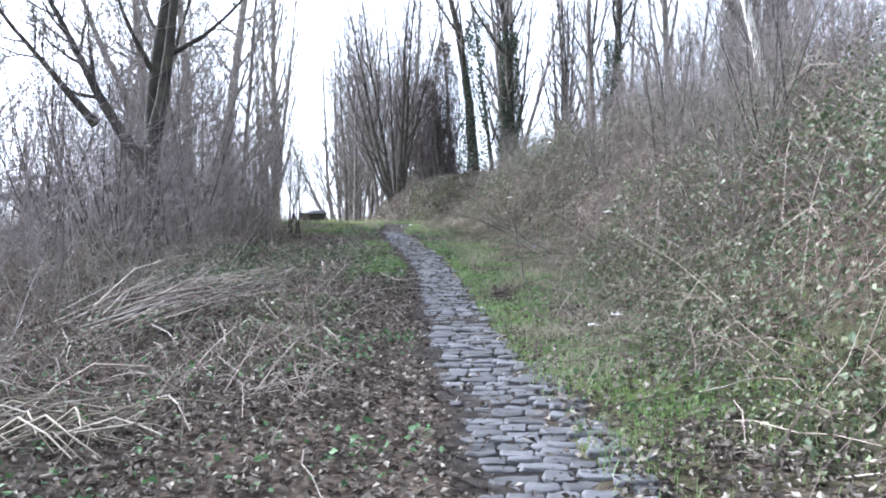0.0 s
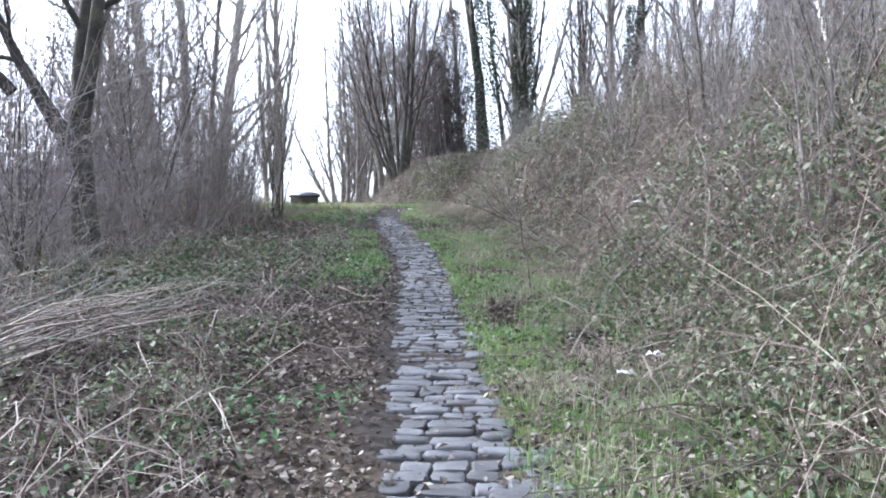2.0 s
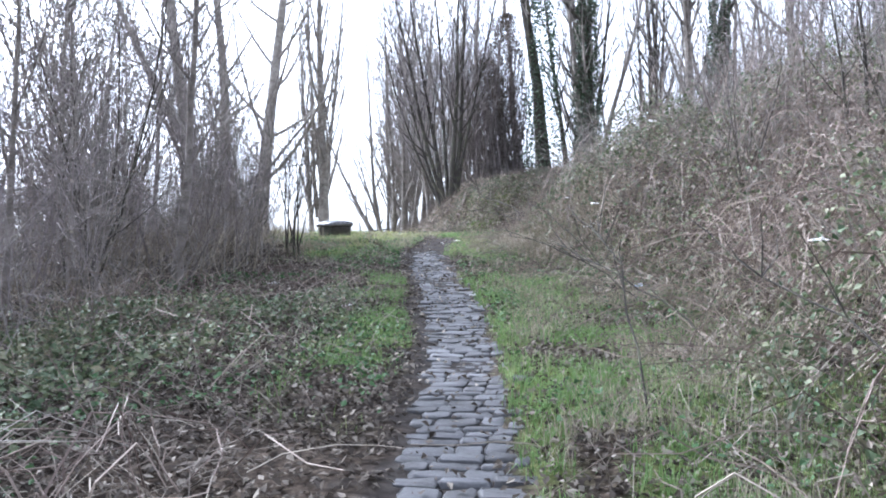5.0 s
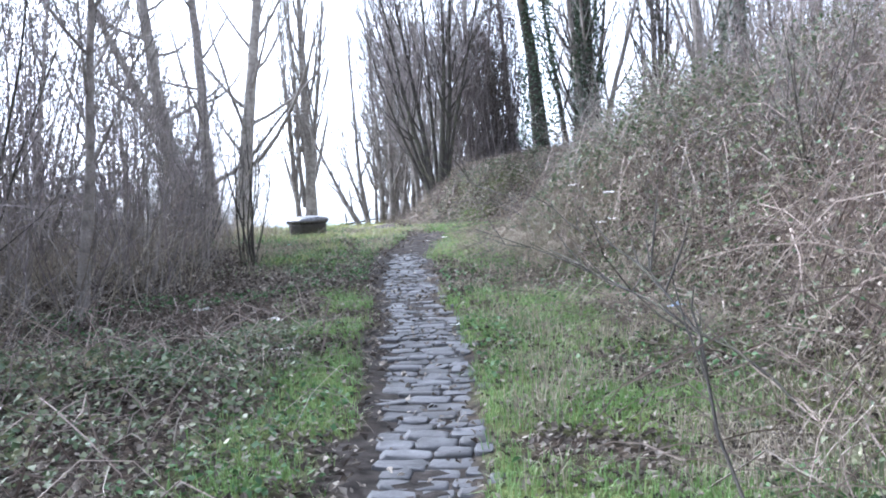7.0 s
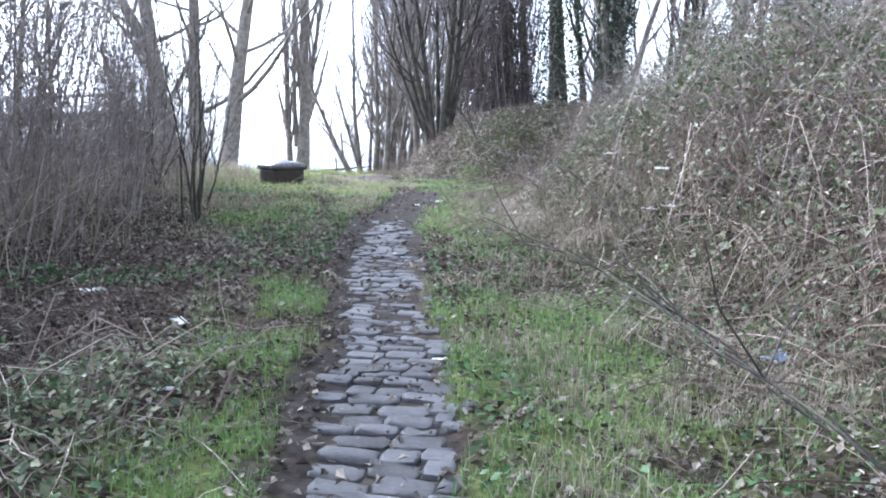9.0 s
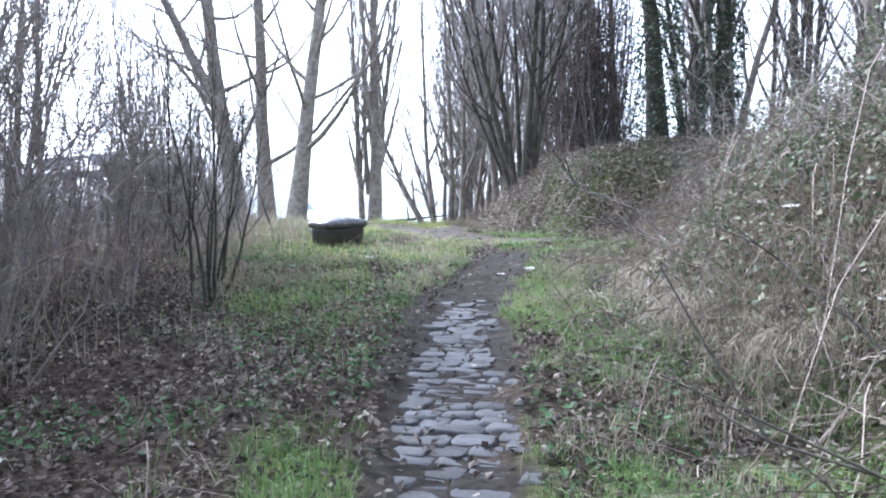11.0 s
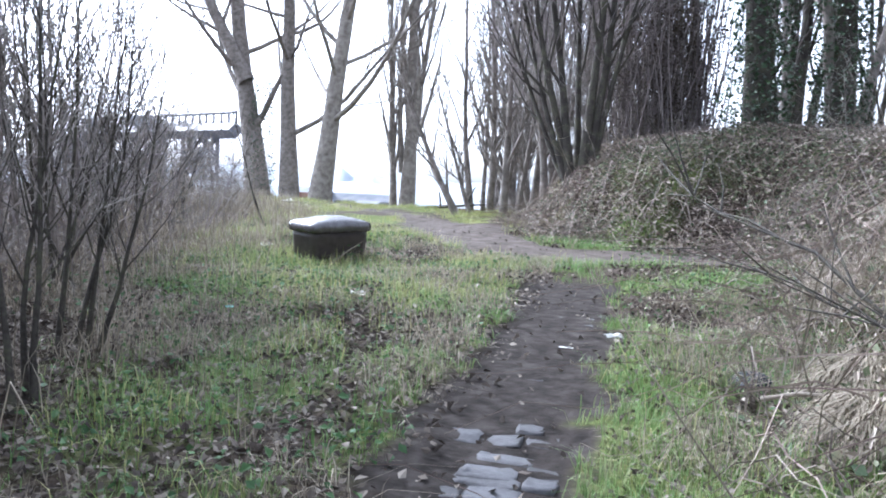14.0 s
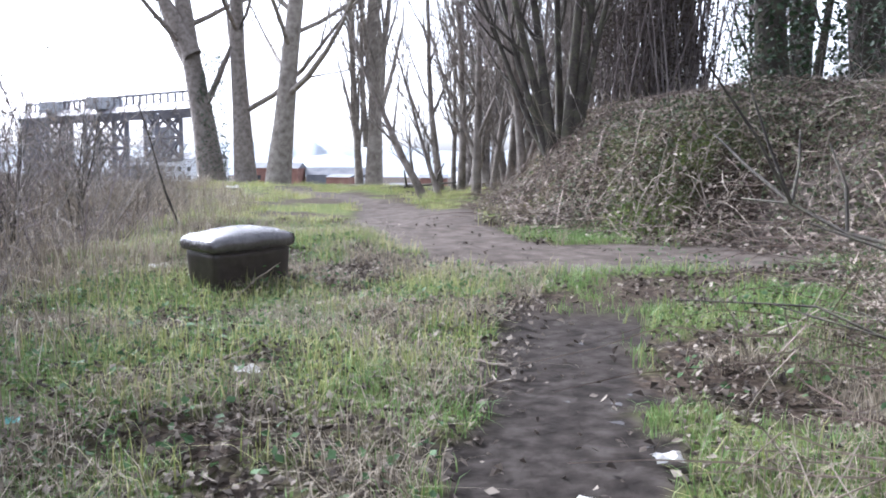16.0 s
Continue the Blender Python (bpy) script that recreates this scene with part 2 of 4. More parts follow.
def land(x, y):
    x, y = np.asarray(x, float), np.asarray(y, float)
    z = np.interp(y, [-40, -5, 0, 9.77, 17, 20, 25, 28, 35, 42, 56, 90, 140], [-2.6, -0.35, 0.02, 0.73, 1.28, 1.55, 1.92, 2.02, 2.14, 2.2, 1.9, -7, -9])
    d = bank_d(x, y)
    z = z + 0.6 * np.maximum(d, 0) * sstep(0, 1.6, d) / (1 + (np.maximum(d, 0) / 8) ** 2) * (1 - sstep(60, 110, y))
    z = z + (0.25 * sstep(0.3, 2.0, d) - 0.55 * sstep(2.0, 5, d)) * sstep(29, 33, y) * (1 - sstep(60, 90, y))
    left = np.maximum(-6.5 - x, 0) * (1 - sstep(24, 34, y))
    z = z - np.minimum(0.3 * left, 6)
    z = z + (vnoise(x, y, 1.7, 3) - 0.5) * 0.16 * sstep(0.4, 1.5, np.abs(x - path_x(y)))
    z = z + (vnoise(x, y, 0.35, 4) - 0.5) * 0.05 * sstep(0.25, 0.6, np.abs(x - path_x(y)))
    z = z + (vnoise(x, y, 40, 5) - 0.5) * 1.4 * sstep(90, 200, np.hypot(x, y - 20))
    return z - 0.03 * (1 - sstep(0.2, 0.42, np.abs(x - path_x(y)))) * (1 - sstep(22, 25, y))


def on_land(x, y, up=0.0):
    return Vector((x, y, float(land(x, y)) + up))


def trail(x, y):
    """1 on the bare dirt trail that crosses beyond the brow of the path."""
    line = np.array([(3.6, 31.6), (1.2, 31.4), (-0.6, 30.6), (-2.2, 30.2), (-3.4, 32.2), (-4.4, 35.2), (-6.2, 38.6), (-10, 44)])
    x, y = np.asarray(x, float), np.asarray(y, float)
    best = np.full(x.shape, 1e9)
    for (ax, ay), (bx, by) in zip(line[:-1], line[1:]):
        dx, dy = bx - ax, by - ay
        t = np.clip(((x - ax) * dx + (y - ay) * dy) / (dx * dx + dy * dy), 0, 1)
        best = np.minimum(best, np.hypot(x - ax - t * dx, y - ay - t * dy))
    w = 1.0 + 0.5 * (vnoise(x, y, 0.7, 8) - 0.5) - 0.35 * sstep(33, 37, y)
    return 1 - sstep(w - 0.2, w + 0.15, best)


def mud_at(x, y):
    d = np.abs(x - path_x(y) + 0.09) + (vnoise(x, y, 0.3, 9) - 0.5) * 0.3 + (vnoise(x, y, 0.11, 10) - 0.5) * 0.22
    w = 0.1 * sstep(18.5, 20.5, y)
    p = (1 - sstep(0.26 + w, 0.44 + w, d)) * (1 - sstep(27, 28.2, y))
    return np.clip(np.maximum(p, trail(x, y)), 0, 1)


def scrub_edge(y):
    """Where the thicket on the low side begins."""
    return np.interp(y, [-5, 5, 10, 15, 19, 22, 25, 28, 31, 36, 42, 55], [-3.0, -3.0, -3.2, -3.5, -3.7, -4.1, -4.9, -6.0, -6.9, -8.5, -12, -20])


def turf_at(x, y):
    """How grassy the ground is."""
    x, y = np.asarray(x, float), np.asarray(y, float)
    r = x - path_x(y)
    verge_r = sstep(0.28, 0.4, r) * (1 - sstep(1.4, 2.9, r)) * sstep(3, 6, y) * (0.62 + 0.38 * sstep(8, 11, y))
    verge_l = (1 - sstep(-0.45, -0.38, r)) * sstep(-1.5, -0.9, r) * sstep(11, 14, y) * (1 - 0.5 * sstep(18, 20, y)) * 1.2
    top = sstep(19.6, 22.8, y + 0.3 * (x + 1)) * (1 - sstep(0, 0.9, bank_d(x, y))) * sstep(0, 1.5, x - scrub_edge(y) + 0.5) * (1 - sstep(56, 64, y))
    n = vnoise(x, y, 0.8, 11) * 0.6 + vnoise(x, y, 0.25, 12) * 0.4
    return np.clip(np.maximum(np.maximum(verge_r, verge_l), top) * sstep(0.34 - 0.08 * (x > path_x(y)), 0.64 - 0.08 * (x > path_x(y)), n) * (1 - mud_at(x, y)), 0, 1)


# ---- mesh helpers ----
def mesh_of(name, verts, faces, mats, smooth=True):
    """A mesh from an array of points and an array of equal-sided faces."""
    me = bpy.data.meshes.new(name)
    verts, faces = np.asarray(verts, np.float32), np.asarray(faces, np.int32)
    n, k = faces.shape
    me.vertices.add(len(verts))
    me.vertices.foreach_set("co", verts.ravel())
    me.loops.add(n * k)
    me.loops.foreach_set("vertex_index", faces.ravel())
    me.polygons.add(n)
    me.polygons.foreach_set("loop_start", np.arange(0, n * k, k, dtype=np.int32))
    me.polygons.foreach_set("use_smooth", np.full(n, smooth))
    for m in mats if isinstance(mats, (list, tuple)) else [mats]:
        me.materials.append(m)
    me.update(calc_edges=True)
    return me


def part(name, bm, mat, parent=None, label="", smooth=False):
    me = bpy.data.meshes.new(name)
    bm.to_mesh(me)
    bm.free()
    me.materials.append(mat)
    if smooth:
        me.polygons.foreach_set("use_smooth", np.ones(len(me.polygons), bool))
    ob = new(name, me)
    if parent is not None:
        ob.parent = parent
    if label:
        ob["label"] = label
    return ob


def mesh_part(name, me, parent=None, label=""):
    ob = new(name, me)
    if parent is not None:
        ob.parent = parent
    if label:
        ob["label"] = label
    return ob


def tubes(lines, sides):
    """Points and faces of tapered tubes; lines: (points, radii) of any lengths."""
    V, F, base = [], [], 0
    groups = {}
    for p, r in lines:
        groups.setdefault(len(p), []).append((p, r))
    for n, g in groups.items():
        P = np.array([a for a, _ in g], float)
        R = np.array([b for _, b in g], float)
        T = np.gradient(P, axis=1)
        T /= np.linalg.norm(T, axis=2, keepdims=True) + 1e-9
        ref = np.where(np.abs(T[..., 2:3]) > 0.9, np.array([1.0, 0, 0]), np.array([0, 0, 1.0]))
        U = np.cross(T, ref)
        U /= np.linalg.norm(U, axis=2, keepdims=True) + 1e-9
        W = np.cross(T, U)
        a = np.arange(sides) * 2 * np.pi / sides
        ring = P[:, :, None] + R[:, :, None, None] * (U[:, :, None] * np.cos(a)[:, None] + W[:, :, None] * np.sin(a)[:, None])
        V.append(ring.reshape(-1, 3))
        i = np.arange(len(g))[:, None, None] * n * sides + np.arange(n - 1)[None, :, None] * sides + np.arange(sides)[None, None]
        j = np.arange(len(g))[:, None, None] * n * sides + np.arange(n - 1)[None, :, None] * sides + (np.arange(sides)[None, None] + 1) % sides
        F.append(np.stack([i, j, j + sides, i + sides], -1).reshape(-1, 4) + base)
        base += len(g) * n * sides
    return np.concatenate(V), np.concatenate(F)


def leaves(P, size, tilt=0.6, aspect=0.6, fold=0.3, up=None):
    """Pointed leaves folded along the midrib: two triangles' worth each side. P: (n, 3) places."""
    n = len(P)
    yaw = rng.uniform(0, 2 * np.pi, n)
    d = np.stack([np.cos(yaw), np.sin(yaw), rng.normal(0, tilt, n)], 1)
    d /= np.linalg.norm(d, axis=1, keepdims=True)
    side = np.stack([-np.sin(yaw), np.cos(yaw), rng.normal(0, tilt, n)], 1)
    side -= d * (side * d).sum(1, keepdims=True)
    side /= np.linalg.norm(side, axis=1, keepdims=True)
    nor = np.cross(d, side)
    s = (np.asarray(size) * np.ones(n))[:, None]
    f = s * fold * rng.uniform(-0.4, 1, n)[:, None]
    a, b = P - d * s * 0.5, P + d * s * 0.5
    l = P + side * s * aspect * 0.5 + nor * f - d * s * 0.06
    r = P - side * s * aspect * 0.5 + nor * f - d * s * 0.06
    V = np.stack([a, r, b, l], 1).reshape(-1, 3)
    i = np.arange(n)[:, None] * 4
    F = np.concatenate([i + np.array([0, 1, 2]), i + np.array([0, 2, 3])], 1).reshape(-1, 3)
    return V, F


def blades(P, height, width, lean=0.5):
    """Grass blades: each a bent strip that ends in a point."""
    n = len(P)
    yaw = rng.uniform(0, 2 * np.pi, n)
    out = np.stack([np.cos(yaw), np.sin(yaw), np.zeros(n)], 1)
    w = np.stack([-np.sin(yaw), np.cos(yaw), np.zeros(n)], 1) * (np.asarray(width) * np.ones(n))[:, None] * 0.5
    h = (np.asarray(height) * np.ones(n))[:, None]
    l = np.abs(rng.normal(0, lean, n))[:, None]
    mid = P + out * h * l * 0.35 + np.array([0, 0, 1]) * h * 0.6
    tip = P + out * h * l * 1.1 + np.array([0, 0, 1]) * h * (1 - 0.35 * np.minimum(l, 1.5))
    V = np.stack([P - w, P + w, mid - w * 0.7, mid + w * 0.7, tip], 1).reshape(-1, 3)
    i = np.arange(n)[:, None] * 5
    F = np.concatenate([i + np.array(q) for q in ((0, 1, 3), (0, 3, 2), (2, 3, 4))], 1).reshape(-1, 3)
    return V, F


def scatter(n, x0, x1, y0, y1, weight):
    """n tries over a box of the plan, kept by the weight in 0..1; returns x, y."""
    x, y = rng.uniform(x0, x1, n), rng.uniform(y0, y1, n)
    k = rng.uniform(0, 1, n) < weight(x, y)
    return x[k], y[k]


def stuff(name, V, F, mat, label, category, smooth=False):
    return tagged(new(name, mesh_of(name, V, F, mat, smooth)), label, category, kind="stuff")


# ---- ground sheet ----
def steps(fine0, fine1, step, far):
    out = [fine1]
    s = step
    while out[-1] < far:
        s *= 1.25
        out.append(out[-1] + s)
    lo = [fine0]
    s = step
    while lo[-1] > -far:
        s *= 1.25
        lo.append(lo[-1] - s)
    return np.concatenate([np.array(lo[1:])[::-1], np.arange(fine0, fine1, step), np.array(out)])


gx, gy = steps(-8, 7, 0.09, 2500), steps(-1, 42, 0.12, 2500)
GX, GY = np.meshgrid(gx, gy)
nx, ny = len(gx), len(gy)
GV = np.stack([GX, GY, land(GX, GY)], -1).reshape(-1, 3)
gi = (np.arange(ny - 1)[:, None] * nx + np.arange(nx - 1)[None]).reshape(-1, 1)
ground = tagged(new("ground", mesh_of("ground", GV, gi + np.array([0, 1, nx + 1, nx]), EARTH)),
                "damp earth slope with leaf mould, mud and thin turf", "ground", kind="structure")
for cover_name, values in (("mud", mud_at(GX, GY)), ("turf", turf_at(GX, GY)), ("trodden", trail(GX, GY))):
    att = ground.data.attributes.new(cover_name, "FLOAT", "POINT")
    att.data.foreach_set("value", values.astype(np.float32).ravel())

# ---- trees ----
def rot_about(v, axis, a):
    return Matrix.Rotation(a, 3, axis) @ v


def branch(r, lines, start, d, length, radius, level, deepest, opt):
    """Grows one limb and, along it, its side shoots; lines[level] collects (points, radii)."""
    n = (9, 7, 5, 4, 3)[level]
    pts, rad, dirs = [], [], []
    p, v = Vector(start), Vector(d).normalized()
    for i in range(n):
        f = i / (n - 1)
        pts.append(p.copy())
        dirs.append(v.copy())
        taper = opt["taper"] if level == 0 else 0.2
        rad.append(max(radius * (1 - (1 - taper) * f) * (1 + (0.5 * (1 - f) ** 6 if level == 0 else 0)), opt["thin"]))
        p = p + v * (length / (n - 1))
        w = opt["wobble"] * (0.6 + 0.5 * level)
        v = (v + Vector((r.gauss(0, w), r.gauss(0, w), r.gauss(0, w) + opt["rise"] * (0.05 + 0.1 * (level > 0))))).normalized()
    lines[level].append((np.array(pts), np.array(rad)))
    if level >= deepest:
        return
    count = opt["shoots"][level]
    count = int(count * r.uniform(0.75, 1.25) + 0.5)
    az = r.uniform(0, 6.28)
    for k in range(count):
        f = opt["clear"] + (1 - opt["clear"]) * (k + r.random()) / count if level == 0 else 0.15 + 0.85 * (k + r.random()) / count
        i = min(int(f * (n - 1)), n - 2)
        u = f * (n - 1) - i
        q = pts[i].lerp(pts[i + 1], min(u, 1))
        az += 2.4 + r.uniform(-0.5, 0.5)
        a = opt["spread"][level] * r.uniform(0.7, 1.3)
        side = dirs[i].orthogonal().normalized()
        nd = rot_about(rot_about(dirs[i], side, a), dirs[i], az)
        branch(r, lines, q, nd, length * opt["ratio"][level] * (1.15 - 0.65 * f) * r.uniform(0.7, 1.2), rad[i] * opt["thick"], level + 1, deepest, opt)


BASE = dict(taper=0.25, thin=0.004, wobble=0.06, rise=1.0, shoots=(14, 7, 4), clear=0.3, spread=(0.7, 0.7, 0.7), ratio=(0.35, 0.5, 0.5), thick=0.45)


def tree(name, place, stems, seed, label, category="tree", bark=BARK, twig=TWIG, deepest=3, group="", **over):
    """A bare tree: stems are (lean x, lean y, height, radius) or, with two more numbers, start offsets from the foot."""
    opt = dict(BASE, **over)
    r = random.Random(seed)
    lines = [[] for _ in range(5)]
    for s in stems:
        ox, oy = (s[4], s[5]) if len(s) > 4 else (0, 0)
        oz = s[6] if len(s) > 6 else -0.2
        branch(r, lines, (ox, oy, oz), (s[0], s[1], 1), s[2], s[3], 0, deepest, opt)
    root = tagged(new(name), label, category, group)
    root.location = place
    V, F = tubes(lines[0] , 9)
    V2, F2 = tubes(lines[1], 6) if lines[1] else (np.zeros((0, 3)), np.zeros((0, 4), int))
    mesh_part("trunk", mesh_of("trunk", np.concatenate([V, V2]), np.concatenate([F, F2 + len(V)]), bark), root)
    rest = lines[2] + lines[3] + lines[4]
    if rest:
        V, F = tubes(rest, 3)
        mesh_part("crown", mesh_of("crown", V, F, twig), root, "bare twigs")
    return root


def ivy_on(root, height, radius, n, seed):
    """Ivy that wraps a trunk, as one leafy part."""
    z = rng.uniform(0, height, n)
    a = rng.uniform(0, 6.28, n)
    rr = radius * (1.0 + 0.6 * vnoise(a * 2, z, 0.8, seed)) * rng.uniform(0.75, 1.25, n) * (1 - 0.5 * z / height)
    P = np.stack([rr * np.cos(a), rr * np.sin(a), z], 1)
    V, F = leaves(P, rng.uniform(0.05, 0.11, n), 0.9, 0.8)
    mesh_part("ivy", mesh_of("ivy", V, F, IVY_LEAF, False), root, "dark glossy ivy leaves")


# the dark forked tree in the scrub
tree("forked_tree", on_land(-4.55, 13.9), [(-0.07, 0, 8, 0.15, 0.0, 0, -0.2), (-0.8, 0.1, 4.2, 0.1, -0.12, 0, 1.55), (0.26, -0.1, 6, 0.09, -0.1, 0, 2.05), (-0.8, -0.3, 3.0, 0.06, -1.0, 0, 2.35)],
     3, "dark mossy-barked forked tree, bare, among scrub", bark=BARK_DARK, twig=TWIG, clear=0.35, shoots=(13, 10, 6), thin=0.0055, wobble=0.1)
# slender trees behind the scrub
for i, (x, y, h, rad, lx) in enumerate(((-4.38, 18.2, 7, 0.06, 0.1), (-7.4, 24.5, 8, 0.05, 0.03), (-6.4, 19.5, 7, 0.045, -0.05), (-8.3, 22.0, 9, 0.06, 0.05), (-9.5, 15.0, 8, 0.08, 0.0), (-9.8, 27.0, 9, 0.07, 0.05), (-7.2, 12.0, 7, 0.05, 0.1), (-5.3, 15.6, 6.5, 0.04, 0.1), (-10.8, 19.5, 8, 0.07, 0.05), (-6.3, 23.4, 5.0, 0.035, 0.1))):
    tree("slender_tree", on_land(x, y), [(lx, 0.02, h, rad)], 20 + i, "slender bare grey tree rising from dense scrub", bark=BARK, clear=0.25, shoots=(20, 7, 4), spread=(0.65, 0.65, 0.65), ratio=(0.32, 0.5, 0.5), thin=0.006, group="slender trees in the scrub")
# the group of three past the seat
for i, (x, y, lx, rad) in enumerate(((-17.4, 55.4, -0.16, 0.42), (-15.8, 55.0, -0.07, 0.33), (-14.1, 54.0, 0.1, 0.36))):
    tall = tree("tall_tree", on_land(x, y, -0.2), [(lx, 0.05, 22, rad)] + ([(-0.55, 0, 14, 0.26, -0.8, 0, 5.4)] if i == 0 else []), 40 + i, "tall bare grey-brown tree on the brow of the slope", bark=BARK_PALE if i == 2 else BARK, twig=TWIG,
         clear=0.14, shoots=(18, 8, 4), ratio=(0.34, 0.45, 0.45), spread=(1.05, 0.7, 0.7), thin=0.009, thick=0.33, taper=0.4, group="trees on the brow")
    if i == 0:
        ivy_on(tall, 5.6, 0.5, 2600, 9)
# upright poplar with steep side stems
tree("poplar_tree", on_land(-11.3, 58.0, -0.1), [(0.03, 0, 21, 0.29), (-0.04, 0.02, 13, 0.15, -0.6, 0), (-0.10, 0.05, 17, 0.11, -0.3, 0.1, 2.1), (0.10, 0, 17, 0.13, 0.1, 0, 2.5)], 50,
     "upright bare poplar with steep grey side stems", bark=BARK_PALE, clear=0.12, shoots=(26, 5, 3), spread=(0.28, 0.35, 0.5), ratio=(0.3, 0.4, 0.5), thin=0.008)
for i, (x, y, lx, h) in enumerate(((-5.6, 44, -0.12, 9), (-4.9, 43, 0.03, 10), (-4.2, 41, 0.0, 9), (-3.6, 42, 0.08, 10), (-5.2, 40.5, -0.5, 5), (-3.0, 40, -0.1, 8), (-2.2, 41.5, 0.05, 9))):
    thin = tree("thin_tree", on_land(x, y), [(lx, 0, h, 0.085), (lx + 0.1, 0.1, h * 0.8, 0.06, 0.3, 0.2)], 60 + i, "thin bare young tree at the head of the bank", bark=BARK, clear=0.12, shoots=(16, 6, 2), spread=(0.5, 0.6, 0.6), ratio=(0.28, 0.5, 0.5), thin=0.0075, group="thin trees by the trail")
    for dx, dy, k in ((0.9, 5.0, 1.1), (-0.6, 8.5, 1.25)):
        copy_thing(thin, Matrix.Translation(on_land(x + dx, y + dy)) @ Matrix.Rotation(i * 1.3 + dx, 4, "Z") @ Matrix.Scale(k, 4))
# the many-stemmed tree
tree("multi_stem_tree", on_land(-2.05, 36.2), [(0.05, 0, 9, 0.085, 0.1, 0), (-0.14, 0.05, 9, 0.075, -0.12, 0), (-0.24, -0.05, 8.5, 0.065, -0.15, 0.1), (0.13, 0.05, 9, 0.08, 0.15, 0), (0.2, 0, 8, 0.055, 0.2, 0.1), (-0.36, 0.05, 7.5, 0.05, -0.18, 0), (-0.05, 0.1, 9, 0.06, 0, 0.2), (-0.5, 0.0, 6.5, 0.045, -0.2, 0.1)], 70,
     "many-stemmed bare tree fanning up from one stool", bark=BARK_DARK, twig=TWIG_PURPLE, clear=0.2, shoots=(17, 7, 3), spread=(0.5, 0.6, 0.6), ratio=(0.28, 0.5, 0.5), thin=0.0065)
tree("pale_tree", on_land(0.33, 40.0), [(-0.03, 0, 12, 0.1)], 75, "straight pale-barked young tree on the bank", bark=BARK_PALE, clear=0.45, shoots=(8, 6, 3), ratio=(0.2, 0.5, 0.5), thin=0.005)
# ivy-clad trees and the wood on the bank
for i, (x, y, h, rad, lx) in enumerate(((1.2, 35.6, 13, 0.2, -0.06), (2.7, 36.4, 13, 0.2, 0.02), (6.5, 34.0, 12, 0.2, 0.03), (9.5, 29.0, 12, 0.2, 0.05))):
    t = tree("ivy_clad_tree", on_land(x, y), [(lx, 0, h, rad)], 80 + i, "tall bare tree with an ivy-clad trunk on the bank", bark=BARK_DARK, clear=0.35, shoots=(16, 7, 3), spread=(0.7, 0.7, 0.7), ratio=(0.3, 0.5, 0.5), thin=0.006, group="ivy-clad trees")
    ivy_on(t, (6.5, 6, 5, 5)[i], (0.42, 0.4, 0.35, 0.35)[i], 4500, i)
tree("birch_tree", on_land(5.55, 14.2), [(-0.2, 0.1, 9, 0.075)], 90, "leaning white-barked birch on the bank", bark=BARK_BIRCH, clear=0.5, shoots=(10, 6, 4), ratio=(0.25, 0.5, 0.5))

wood_kinds = [tree("woodland_tree", on_land(*p), s, 100 + i, "bare woodland tree with a tangle of twigs", bark=BARK if i % 2 else BARK_DARK, twig=TWIG if i % 2 else TWIG_PURPLE, clear=0.15, shoots=(16, 6, 2), spread=(0.55, 0.65, 0.6), ratio=(0.3, 0.5, 0.5), thin=0.0075, group="wood on the bank")
              for i, (p, s) in enumerate((((2.6, 41.0), [(0.05, 0, 12, 0.15), (-0.1, 0, 10, 0.1, -0.3, 0.2)]), ((6.5, 38.0), [(-0.03, 0, 13, 0.17)]), ((9.0, 24.0), [(0.0, 0, 10, 0.12), (0.2, 0.1, 9, 0.09, 0.3, 0)]), ((-1.5, 44.0), [(0.02, 0, 12, 0.14), (0.15, 0, 11, 0.1, 0.3, 0.1), (-0.2, 0, 10, 0.09, -0.2, 0)])))]
wr = random.Random(5)
placed = 0
while placed < 44:
    x, y = wr.uniform(-4, 24), wr.uniform(9, 60)
    d = float(bank_d(x, y))
    if d < 5.2 or (x < 6 and y < 36) or (y < 24 and x < 7):
        continue
    copy_thing(wood_kinds[placed % 4], Matrix.Translation(on_land(x, y)) @ Matrix.Rotation(wr.uniform(0, 6.28), 4, "Z"))
    placed += 1
